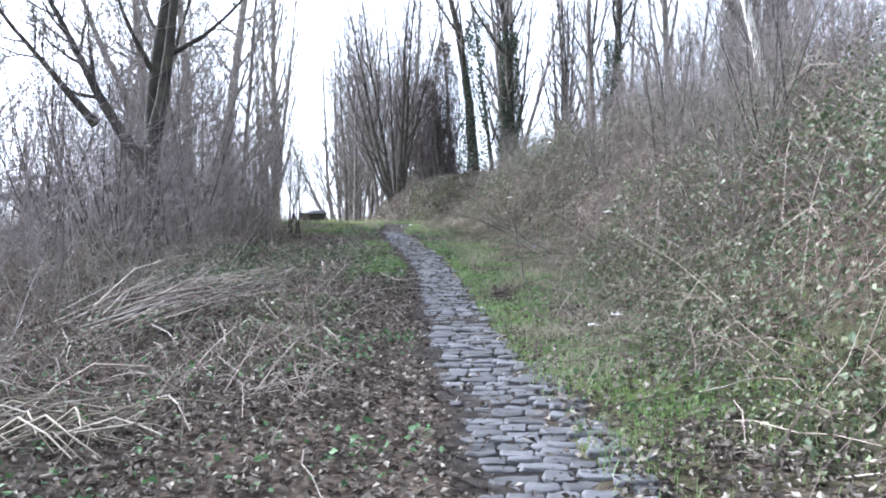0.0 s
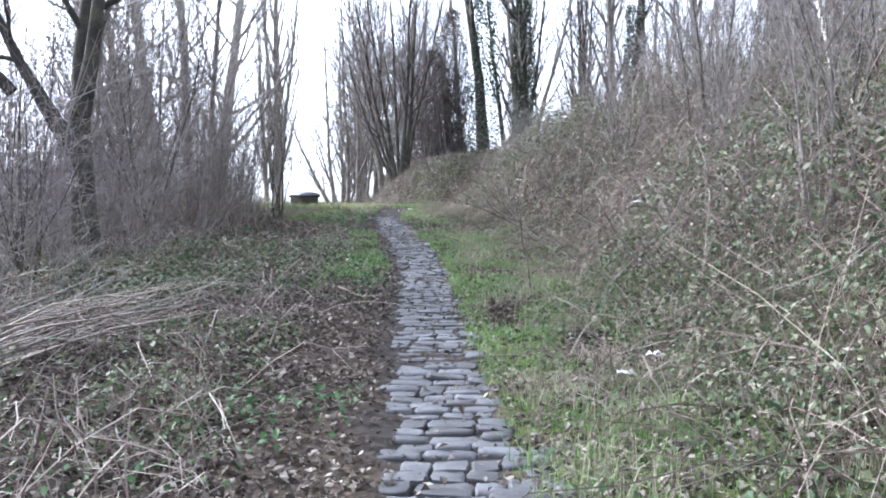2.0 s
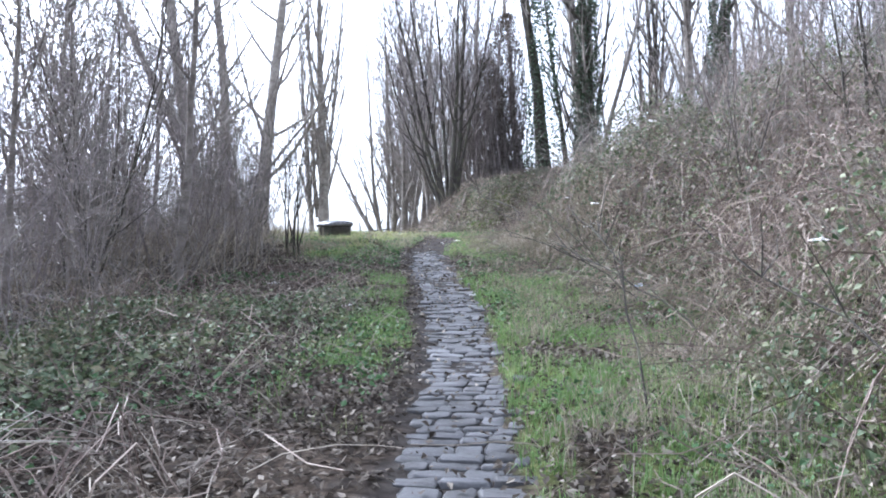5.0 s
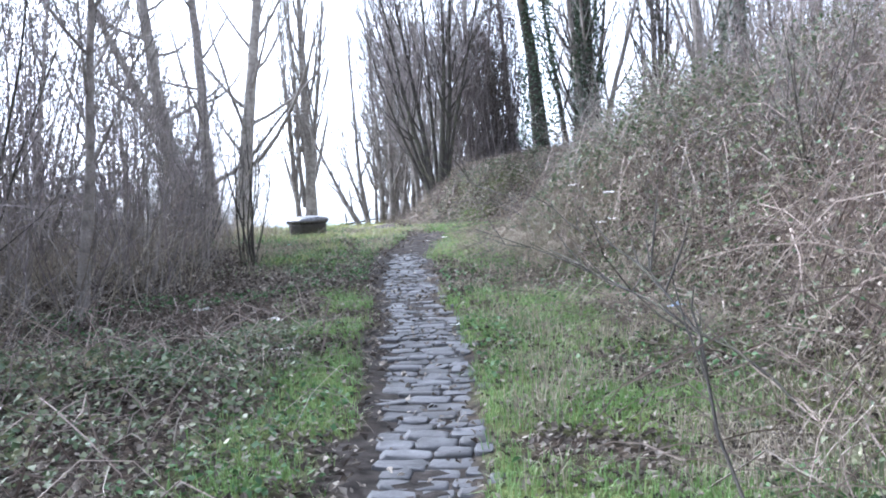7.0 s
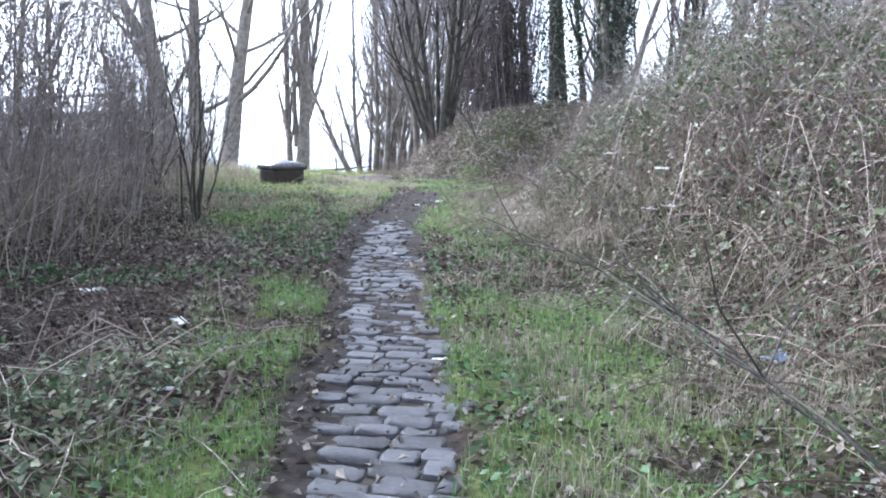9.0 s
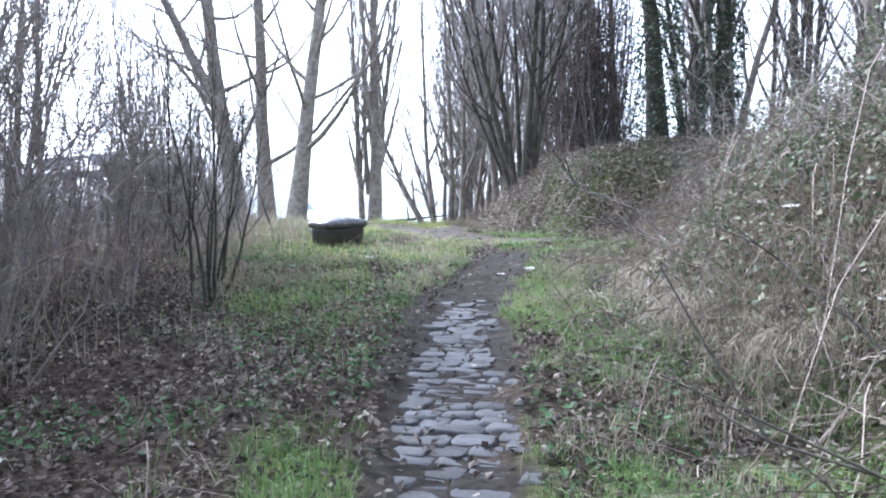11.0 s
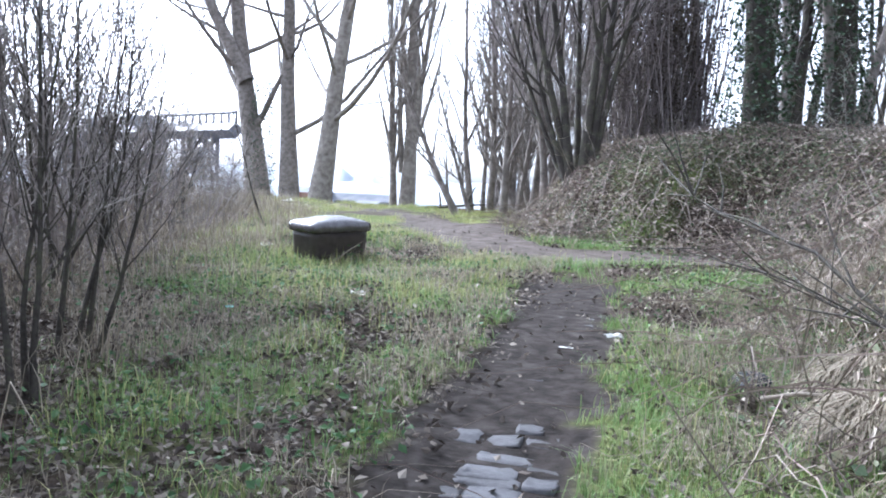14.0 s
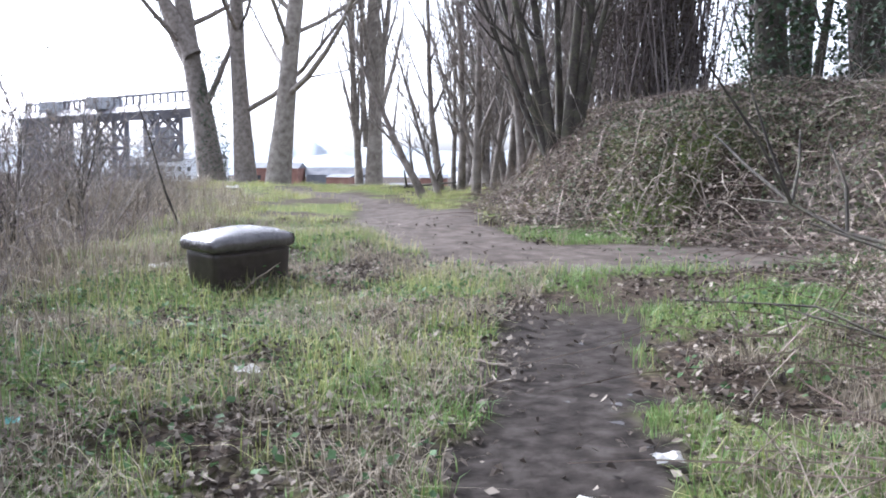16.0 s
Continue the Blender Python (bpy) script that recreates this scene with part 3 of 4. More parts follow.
# dark undergrowth behind the many-stemmed tree
for i, (x, y, w, h) in enumerate(((-0.8, 38.4, 1.0, 4.6), (-0.05, 39.4, 1.0, 6.4))):
    n = 10000
    a, q = rng.uniform(0, 6.28, n), rng.uniform(0, 1, n) ** 0.4
    z = rng.uniform(0, 1, n)
    rr = w * np.sqrt(np.maximum(1 - (z * 1.02 - 0.25) ** 2 / 0.62, 0.03)) * q * (0.7 + 0.6 * vnoise(a * 1.5, z * h, 0.7, i))
    P = np.stack([rr * np.cos(a), rr * np.sin(a), z * h], 1)
    V, F = leaves(P, rng.uniform(0.05, 0.1, n), 0.9, 0.55)
    root = tagged(new("evergreen_bush"), "dense dark evergreen and dead-twig bush under the trees", "bush", "bushes under the wood")
    root.location = on_land(x, y)
    mesh_part("foliage", mesh_of("foliage", V, F, DARK_SPRAY, False), root)
    st = []
    for k in range(130):
        b = Vector((wr.gauss(0, w * 0.4), wr.gauss(0, w * 0.4), -0.1))
        tip = b + Vector((wr.gauss(0, 0.6), wr.gauss(0, 0.6), h * wr.uniform(0.6, 1.15)))
        st.append((np.array([b, b.lerp(tip, 0.5) + Vector((wr.gauss(0, 0.12), wr.gauss(0, 0.12), 0)), tip]), np.array([0.02, 0.013, 0.005])))
    V, F = tubes(st, 3)
    mesh_part("stem_mass", mesh_of("stem_mass", V, F, TWIG_PURPLE), root)


# ---- scrub on the low side ----
def shoots(n, x0, x1, y0, y1, weight, h0, h1, rad, seed, lean=0.15, side=4, sidelen=0.3):
    """Upright thin stems with side twigs, rooted in the ground."""
    r = np.random.default_rng(seed)
    x, y = scatter(n, x0, x1, y0, y1, weight)
    z = land(x, y)
    out = []
    for i in range(len(x)):
        h = r.uniform(h0, h1) * (0.25 + 1.5 * float(vnoise(x[i], y[i], 1.9, 31)) ** 1.3) * (1 - 0.35 * float(sstep(26, 31, y[i])) * (x[i] < -4)) * (1 - 0.4 * (1 - float(sstep(12, 14.5, y[i]))) * (x[i] < -2 and x[i] > -6.5))
        b = np.array([x[i], y[i], z[i] - 0.05])
        l = r.normal(0, lean, 2) * h
        bow = r.normal(0, 0.11, 2) * h
        pts = np.array([b, b + [l[0] * 0.25 + bow[0], l[1] * 0.25 + bow[1], h * 0.36], b + [l[0] * 0.6 + bow[0], l[1] * 0.6 + bow[1], h * 0.7], b + [l[0], l[1], h]])
        out.append((pts, rad * r.uniform(0.6, 1.5) * np.array([1.2, 1, 0.75, 0.35])))
        for k in range(r.integers(max(side - 2, 0), side + 2)):
            f = r.uniform(0.3, 0.95) * 3
            j = min(int(f), 2)
            q = pts[j] + (pts[j + 1] - pts[j]) * (f - j)
            e = q + r.normal(0, sidelen, 3) * [1, 1, 0.4] * h * 0.5 + [0, 0, sidelen * h * r.uniform(-0.1, 0.7)]
            m = (q + e) / 2 + r.normal(0, 0.03, 3)
            out.append((np.array([q, m, e]), rad * np.array([0.6, 0.5, 0.3])))
    return out


in_scrub = lambda x, y: (x < scrub_edge(y) + 0.5 * (vnoise(x, y, 0.9, 21) - 0.5)) * (0.35 + 0.65 * vnoise(x, y, 1.3, 22))
V, F = tubes(shoots(6200, -14, -2.6, 5, 46, in_scrub, 0.7, 2.3, 0.005, 1, 0.34, 6, 0.42), 3)
stuff("scrub_stems", V, F, TWIG, "dense grey-brown thicket of thin bare stems", "scrub")
V, F = tubes(shoots(5500, -10, -2.2, 4, 44, in_scrub, 0.3, 1.3, 0.0042, 2, 0.6, 5, 0.5), 3)
stuff("dead_stems", V, F, STRAW, "pale dry dead stems tangled through the scrub", "scrub")
V, F = tubes(shoots(1400, -11, -3.6, 8, 30, in_scrub, 1.8, 4.8, 0.006, 3, 0.24, 14, 0.3), 3)
stuff("sapling_stems", V, F, TWIG_PURPLE, "tall whippy bare saplings standing over the scrub", "scrub")
# dead leaves still hanging in the scrub
x, y = scatter(60000, -14, -2.6, 4.5, 44, in_scrub)
P = np.stack([x, y, land(x, y) + rng.uniform(0, 1, len(x)) ** 1.6 * 2.0], 1)
V, F = leaves(P, rng.uniform(0.025, 0.055, len(x)), 0.9, 0.55)
stuff("withered_leaves", V, F, DEAD_LEAF, "withered brown leaves caught in the scrub", "leaves")

# ---- brambles on the bank ----
veg_h = lambda x, y: (1 - 0.8 * sstep(25.5, 28.8, y - 0.15 * np.maximum(x - 1, 0))) * sstep(0.1, 2.0, bank_d(x, y)) * (1 + 0.45 * sstep(1.4, 3.2, bank_d(x, y)) * (1 - sstep(18, 24, y))) * np.maximum(0.05 + 1.05 * vnoise(x, y, 1.3, 41) + 0.7 * (vnoise(x, y, 0.42, 47) - 0.35), 0.04) + 0.04
in_bank = lambda x, y: sstep(-0.25, 0.7, bank_d(x, y)) * (1 - 0.55 * sstep(7, 12, bank_d(x, y)))


def canes(n, x0, x1, y0, y1, weight, reach, seed, rad=0.0042, lift=1.0):
    r = np.random.default_rng(seed)
    x, y = scatter(n, x0, x1, y0, y1, weight)
    hh = veg_h(x, y)
    out = []
    for i in range(len(x)):
        a = r.uniform(0, 6.28)
        L = reach * r.uniform(0.4, 1.3)
        top = (hh[i] * r.uniform(0.7, 1.5) + 0.15) * lift
        f = np.linspace(0, 1, 6)
        px, py = x[i] + np.cos(a) * L * f, y[i] + np.sin(a) * L * f + r.normal(0, 0.05, 6)
        base = land(px, py)
        pz = base[0] * (1 - f) + base * f + top * 4 * f * (1 - f * 0.86) * 0.55 + r.normal(0, 0.03, 6)
        pz[0] = base[0] - 0.03
        out.append((np.stack([px, py, np.maximum(pz, base + 0.02 * (f > 0.1))], 1), rad * r.uniform(0.6, 1.5) * np.array([1.1, 1, 0.9, 0.8, 0.6, 0.4])))
    return out


V, F = tubes(canes(8000, -5, 10, 4, 42, in_bank, 1.5, 11), 3)
stuff("bramble_canes", V, F, CANE, "tangle of arching brown bramble canes over the bank", "brambles")
V, F = tubes(shoots(16000, -5, 9, 4, 42, lambda x, y: in_bank(x, y) * (0.35 + 0.65 * sstep(8, 13, y)) * (1 - 0.45 * sstep(17.5, 20.5, y)) * (1 - 0.6 * sstep(28, 31, y)), 0.25, 0.95, 0.0032, 12, 0.5, 2, 0.4), 3)
stuff("dry_stalks", V, F, STRAW, "dry straw-coloured dead stalks on the bank", "dead stalks")
V, F = tubes(shoots(6000, -4, 10, 5, 42, lambda x, y: in_bank(x, y) * sstep(0.6, 2.0, bank_d(x, y)) * (0.55 + 0.45 * sstep(9, 13, y)) * (1 - 0.85 * sstep(27, 30, y)), 0.6, 1.9, 0.004, 13, 0.45, 6, 0.45), 3)
stuff("bank_twigs", V, F, TWIG, "grey-brown bare twiggy shoots on the bank", "scrub")
V, F = tubes(shoots(2300, -1, 14, 7, 36, lambda x, y: sstep(2.4, 5, bank_d(x, y)) * (1 - sstep(25, 30, y)), 1.6, 4.8, 0.006, 14, 0.22, 12, 0.3), 3)
stuff("bank_saplings", V, F, TWIG_PURPLE, "tall whippy bare saplings crowding the top of the bank", "scrub")
V, F = tubes(canes(1400, -1, 7, 8.5, 31, in_bank, 1.8, 15, 0.0036, 1.6), 3)
stuff("long_canes", V, F, CANE, "long loose bramble canes arching over the thicket", "brambles")
green = lambda x, y: in_bank(x, y) * (1 - 0.5 * sstep(10, 15, y) * (1 - sstep(17.5, 20.5, y))) * (0.22 + 0.78 * sstep(0.4, 0.65, vnoise(x, y, 1.4, 42)))
x, y = scatter(320000, -5, 9, 4, 42, green)
P = np.stack([x, y, land(x, y) + veg_h(x, y) * rng.uniform(0.05, 1.05, len(x)) ** 0.7], 1)
V, F = leaves(P, rng.uniform(0.03, 0.085, len(x)), 0.8, 0.7)
stuff("bramble_leaves", V, F, BRAMBLE_LEAF, "dull green and bronzed bramble leaves on the bank", "brambles")
x, y = scatter(17000, 1.2, 5.5, 4.5, 13, lambda x, y: in_bank(x, y) * (1 - sstep(9, 13, y)) * sstep(0.35, 0.6, vnoise(x, y, 1.1, 48)))
P = np.stack([x, y, land(x, y) + veg_h(x, y) * rng.uniform(0.3, 1.2, len(x))], 1)
V, F = leaves(P, rng.uniform(0.03, 0.065, len(x)), 0.9, 0.7)
stuff("dense_bramble_leaves", V, F, BRAMBLE_LEAF, "dense dull green bramble leaves on the near bank", "brambles")
brown = lambda x, y: in_bank(x, y) * (0.3 + 0.7 * sstep(0.4, 0.6, vnoise(x, y, 1.7, 43)))
x, y = scatter(270000, -5, 9, 4, 42, brown)
P = np.stack([x, y, land(x, y) + veg_h(x, y) * rng.uniform(0.0, 1.0, len(x))], 1)
V, F = leaves(P, rng.uniform(0.025, 0.07, len(x)), 0.8, 0.5)
stuff("bank_dead_leaves", V, F, DEAD_LEAF, "dry brown dead leaves caught in the brambles", "leaves")

x, y = scatter(90000, -6, 7, 27.5, 42, lambda x, y: sstep(-0.2, 0.4, bank_d(x, y)) * (1 - 0.7 * sstep(5, 8, bank_d(x, y))) * (0.3 + 0.7 * vnoise(x, y, 1.2, 44)))
P = np.stack([x, y, land(x, y) + veg_h(x, y) * rng.uniform(0.1, 1.15, len(x)) + 0.02], 1)
V, F = leaves(P, rng.uniform(0.05, 0.11, len(x)), 0.5, 0.6)
stuff("slope_leaf_litter", V, F, DEAD_LEAF, "pale brown leaf litter strewn down the slope under the trees", "leaf litter")
x, y = scatter(26000, -5.2, -1.9, 10, 17, lambda x, y: np.exp(-(((x + 3.4) / 0.9) ** 2 + ((y - 13.0) / 1.9) ** 2)) * (0.3 + 0.7 * vnoise(x, y, 0.6, 45)))
P = np.stack([x, y, land(x, y) + rng.uniform(0.03, 0.4, len(x)) * vnoise(x, y, 0.7, 46)], 1)
V, F = leaves(P, rng.uniform(0.04, 0.085, len(x)), 0.5, 0.75)
stuff("nettle_patch", V, F, BRAMBLE_LEAF, "patch of low dark green weeds at the scrub edge", "weeds")

# ---- leaf litter, weeds and grass ----
litter_w = lambda x, y: (1 - 0.8 * sstep(-0.45, -0.2, x - path_x(y)) * (1 - sstep(0.3, 0.5, x - path_x(y)))) * (1 - 0.93 * trail(x, y)) * (1 - 0.4 * turf_at(x, y)) * (0.4 + 0.6 * vnoise(x, y, 0.9, 51)) * (1 - (0.5 + 0.22 * sstep(20, 22, y)) * mud_at(x, y)) * (1 - 0.35 * sstep(22, 25, y) * (x > path_x(y)))
x, y = scatter(280000, -6, 2.6, 2.5, 34, litter_w)
P = np.stack([x, y, land(x, y) + rng.uniform(0.004, 0.05, len(x))], 1)
V, F = leaves(P, rng.uniform(0.02, 0.07, len(x)), 0.55, 0.62, 0.4)
stuff("leaf_litter", V, F, LITTER_LEAF, "damp fallen brown leaves covering the ground", "leaf litter")
weed_w = lambda x, y: sstep(0.42, 0.68, vnoise(x, y, 1.1, 52)) * (x < path_x(y) - 0.45) * (x > scrub_edge(y) - 1) * (1 - trail(x, y)) + 0.5 * sstep(0.45, 0.7, vnoise(x, y, 0.8, 53)) * (x > path_x(y) + 0.4) * (bank_d(x, y) < 1.6)
x, y = scatter(110000, -5.5, 3.4, 3, 31, lambda x, y: np.clip(weed_w(x, y), 0, 1) * (0.5 - 0.3 * sstep(20, 22, y)) * (0.35 + 0.65 * sstep(6, 9, y)))
P = np.stack([x, y, land(x, y) + rng.uniform(0.02, 0.16, len(x)) * (0.4 + vnoise(x, y, 0.5, 57))], 1)
V, F = leaves(P, rng.uniform(0.025, 0.065, len(x)), 0.55, 0.7)
stuff("weed_leaves", V, F, WEED_LEAF, "low green ivy and weed leaves among the litter", "weeds")
x, y = scatter(680000, -7, 3.4, 3, 33, lambda x, y: turf_at(x, y) * (0.3 + 0.7 * vnoise(x, y, 0.5, 54)) * (1 - 0.2 * sstep(21, 24, y) * (x < path_x(y) - 0.7)))
P = np.stack([x, y, land(x, y) - 0.01], 1)
V, F = blades(P, rng.uniform(0.05, 0.15, len(x)), rng.uniform(0.004, 0.008, len(x)), 0.7)
stuff("grass_blades", V, F, GRASS, "short green winter grass along the path", "grass")
x, y = scatter(300000, -16, 2.4, 17, 50, lambda x, y: turf_at(x, y) * sstep(18, 25, y) * (1 - 0.8 * (x > path_x(y))) * sstep(0.3, 0.6, vnoise(x, y, 0.7, 55)))
P = np.stack([x, y, land(x, y) - 0.01], 1)
V, F = blades(P, rng.uniform(0.08, 0.24, len(x)), rng.uniform(0.004, 0.008, len(x)), 0.9)
stuff("tussock_grass", V, F, GRASS_DRY, "tussocky yellow-green grass on the level top", "grass")
x, y = scatter(34000, -0.4, 3.0, 17.5, 27.5, lambda x, y: sstep(0.1, 0.5, bank_d(x, y)) * (1 - sstep(1.6, 2.4, bank_d(x, y))) * sstep(0.45, 0.65, vnoise(x, y, 1.0, 56)))
P = np.stack([x, y, land(x, y) + rng.uniform(0, 0.12, len(x))], 1)
V, F = blades(P, rng.uniform(0.15, 0.4, len(x)), rng.uniform(0.003, 0.006, len(x)), 1.8)
stuff("dead_grass", V, F, STRAW, "humped mats of dead straw-coloured grass below the brambles", "grass")

# bent stems and low brambles sprawling from the scrub over the litter
sprawl = lambda x, y: sstep(-0.6, -1.6, x - path_x(y)) * (1 - sstep(15, 18, y)) * (0.25 + 0.75 * sstep(0.35, 0.65, vnoise(x, y, 1.2, 58)))


def sprawling(n, x0, x1, y0, y1, weight, reach, rise, rad, seed):
    """Stems that arch low over the ground, with a kink and a side twig or two."""
    r = np.random.default_rng(seed)
    x, y = scatter(n, x0, x1, y0, y1, weight)
    out = []
    for px, py in zip(x, y):
        a, L, h = r.uniform(0, 6.28), reach * r.uniform(0.3, 1.4), rise * r.uniform(0.15, 1.2)
        f = np.linspace(0, 1, 5)
        qx, qy = px + np.cos(a) * L * f + r.normal(0, 0.03, 5), py + np.sin(a) * L * f + r.normal(0, 0.03, 5)
        qz = land(qx, qy) + 0.02 + h * np.array([0, 0.6, 1.0, 0.85, r.uniform(0.1, 1.1)])
        P = np.stack([qx, qy, qz], 1)
        k = rad * r.uniform(0.6, 1.6)
        out.append((P, k * np.array([1.2, 1.0, 0.9, 0.7, 0.4])))
        for _ in range(r.integers(0, 3)):
            j = r.integers(1, 4)
            e = P[j] + r.normal(0, 0.16, 3) * [1, 1, 0.6] * reach + [0, 0, 0.05]
            e[2] = max(e[2], float(land(e[0], e[1])) + 0.02)
            out.append((np.array([P[j], (P[j] + e) / 2 + r.normal(0, 0.02, 3), e]), k * np.array([0.6, 0.5, 0.3])))
    return out


V, F = tubes(sprawling(1500, -4.6, -0.6, 4, 18, sprawl, 0.65, 0.24, 0.003, 61), 3)
stuff("sprawling_stems", V, F, CANE_PALE, "pale bent dead stems sprawling over the leaf litter", "dead stems")
V, F = tubes(sprawling(1700, -4.8, -0.9, 5, 18, sprawl, 0.8, 0.42, 0.004, 62), 3)
stuff("low_brambles", V, F, CANE, "low brown bramble stems sprawling beside the path", "brambles")
x, y = scatter(60000, -4.8, -0.9, 6, 18, lambda x, y: sprawl(x, y) * sstep(6, 8.5, y) * sstep(0.42, 0.68, vnoise(x, y, 1.5, 59)))
P = np.stack([x, y, land(x, y) + rng.uniform(0.03, 0.42, len(x)) * vnoise(x, y, 0.5, 60)], 1)
V, F = leaves(P, rng.uniform(0.03, 0.065, len(x)), 0.7, 0.7)
stuff("low_bramble_leaves", V, F, BRAMBLE_LEAF, "dark green bramble leaves low at the scrub edge", "brambles")
V, F = tubes(sprawling(1300, -0.6, 4.0, 7, 27, lambda x, y: sstep(-0.9, 0.2, bank_d(x, y)) * (1 - sstep(1.2, 2.2, bank_d(x, y))), 0.5, 0.3, 0.0035, 63), 3)
stuff("verge_stems", V, F, CANE_PALE, "pale bent dead stems lying over the grassy foot of the bank", "dead stems")
x, y = scatter(34000, -14, -3.5, 20, 46, lambda x, y: (x < scrub_edge(y) + 1.2) * sstep(0.3, 0.6, vnoise(x, y, 0.8, 66)))
P = np.stack([x, y, land(x, y) - 0.01], 1)
V, F = blades(P, rng.uniform(0.15, 0.6, len(x)), rng.uniform(0.005, 0.01, len(x)), 0.8)
stuff("rank_grass", V, F, STRAW, "rank dead grass standing through the scrub on the brow", "grass")
x, y = scatter(90000, -7, -1.7, 18, 33, lambda x, y: (x > scrub_edge(y) - 0.5) * (0.15 + 0.85 * sstep(20.5, 24, y)) * (1 - mud_at(x, y)) * sstep(0.42, 0.66, vnoise(x, y, 0.5, 67)))
P = np.stack([x, y, land(x, y) - 0.01], 1)
V, F = blades(P, rng.uniform(0.06, 0.2, len(x)), rng.uniform(0.004, 0.007, len(x)), 1.4)
stuff("matted_grass", V, F, STRAW, "matted straw-coloured grass tufts on the level top", "grass")
V, F = tubes(sprawling(2600, -5, 8, 28, 42, lambda x, y: sstep(-0.1, 0.3, bank_d(x, y)) * (1 - sstep(5, 7, bank_d(x, y))), 0.7, 0.25, 0.005, 65), 3)
stuff("slope_sticks", V, F, CANE_PALE, "dead sticks and stems strewn down the wooded slope", "dead stems")
x, y = scatter(90000, -1, 4.0, 6, 27, lambda x, y: sstep(0.35, 0.7, x - path_x(y)) * (1 - sstep(1.2, 2.0, bank_d(x, y))) * sstep(0.45, 0.7, vnoise(x, y, 0.45, 64)))
P = np.stack([x, y, land(x, y) - 0.01], 1)
V, F = blades(P, rng.uniform(0.08, 0.26, len(x)), rng.uniform(0.003, 0.006, len(x)), 1.1)
stuff("pale_tufts", V, F, STRAW, "pale dry tufts through the grass at the foot of the bank", "grass")


def tussock(x, y, rad, high, seed):
    """A hummock of dead grass: long blades that spill outwards from a dome."""
    r = np.random.default_rng(seed)
    n = 650
    a, q = r.uniform(0, 6.28, n), np.sqrt(r.uniform(0, 1, n))
    ax = a + r.normal(0, 0.9, n)
    out = np.stack([np.cos(ax), np.sin(ax)], 1)
    root_xy = np.stack([np.cos(a), np.sin(a)], 1) * (q * rad)[:, None] * 0.75
    L = r.uniform(0.12, 0.34, n)[:, None]
    z0 = high * (1 - q ** 2)[:, None] + r.normal(0, 0.015, n)[:, None]
    w = np.stack([-np.sin(ax), np.cos(ax), r.normal(0, 0.3, n)], 1) * r.uniform(0.0015, 0.003, n)[:, None]
    rows = [np.concatenate([root_xy + out * L * f, z0 + L * g], 1) for f, g in ((0, -0.1), (0.3, 0.22), (0.7, 0.05), (1.0, -0.4))]
    V = np.stack([rows[0] - w, rows[0] + w, rows[1] - w, rows[1] + w, rows[2] - w * 0.8, rows[2] + w * 0.8, rows[3] - w * 0.2, rows[3] + w * 0.2], 1).reshape(-1, 3)
    base = np.arange(n)[:, None] * 8
    F = np.concatenate([base + np.array(k) for k in ((0, 1, 3, 2), (2, 3, 5, 4), (4, 5, 7, 6))], 0)
    ob = new("grass_tussock", mesh_of("grass_tussock", V, F, STRAW))
    ob.location = on_land(x, y)
    return tagged(ob, "humped tussock of drooping dead straw-coloured grass", "grass tussock", "dead grass tussocks")


for i, (x, y, rad, high) in enumerate(((0.27, 22.75, 0.26, 0.16), (0.4, 21.8, 0.28, 0.14), (0.6, 22.4, 0.24, 0.16), (0.5, 21.1, 0.26, 0.12), (0.4, 23.6, 0.22, 0.14), (1.0, 20.0, 0.22, 0.1))):
    tussock(x, y, rad, high, 200 + i)


# ---- the seat ----
def soft_box(bm, sx, sy, z0, z1, taper, r, puff=0.0):
    """A rounded box on z0..z1; taper widens it upwards, puff swells its top."""
    k = bmesh.ops.create_cube(bm, size=1)["verts"]
    bmesh.ops.subdivide_edges(bm, edges=bm.edges[:], cuts=9, use_grid_fill=True)
    for v in bm.verts:
        p = Vector((v.co.x * 2, v.co.y * 2, v.co.z * 2))
        ex, ey, ez = sx / 2, sy / 2, (z1 - z0) / 2
        q = Vector((p.x * ex, p.y * ey, p.z * ez))
        c = Vector((max(min(q.x, ex - r), r - ex), max(min(q.y, ey - r), r - ey), max(min(q.z, ez - r), r - ez)))
        o = q - c
        if o.length > 1e-6:
            q = c + o.normalized() * min(o.length, r)
        f = (q.z + ez) / (2 * ez)
        q.x, q.y = q.x * (1 + taper * (f - 1)), q.y * (1 + taper * (f - 1))
        if q.z > 0 and puff:
            q.z += puff * (1 - (q.x / ex) ** 2) * (1 - (q.y / ey) ** 2) + puff * 0.07 * math.sin(q.x * 19) * math.sin(q.y * 23 + 1)
        v.co = (q.x, q.y, q.z + (z0 + z1) / 2)


seat = tagged(new("ottoman"), "dark brown vinyl storage ottoman dumped in the grass, padded wet lid", "ottoman")
seat.matrix_world = Matrix.Translation(on_land(-4.25, 28.2, 0.0)) @ Euler((radians(1.5), radians(-2), radians(57))).to_matrix().to_4x4()
bm = bmesh.new()
soft_box(bm, 0.75, 0.46, -0.03, 0.31, 0.07, 0.035)
part("body", bm, VINYL, seat, smooth=True)
bm = bmesh.new()
soft_box(bm, 0.83, 0.54, 0.29, 0.42, 0.0, 0.06, 0.06)
part("lid", bm, VINYL_WORN, seat, "padded dark vinyl lid with a wet sheen", smooth=True)
rim = [(np.array([(0.385 * math.copysign(abs(math.cos(a)) ** 0.35, math.cos(a)), 0.24 * math.copysign(abs(math.sin(a)) ** 0.35, math.sin(a)), 0.297) for a in np.linspace(0, 2 * math.pi, 49)]), [0.006] * 49)]
V, F = tubes(rim, 6)
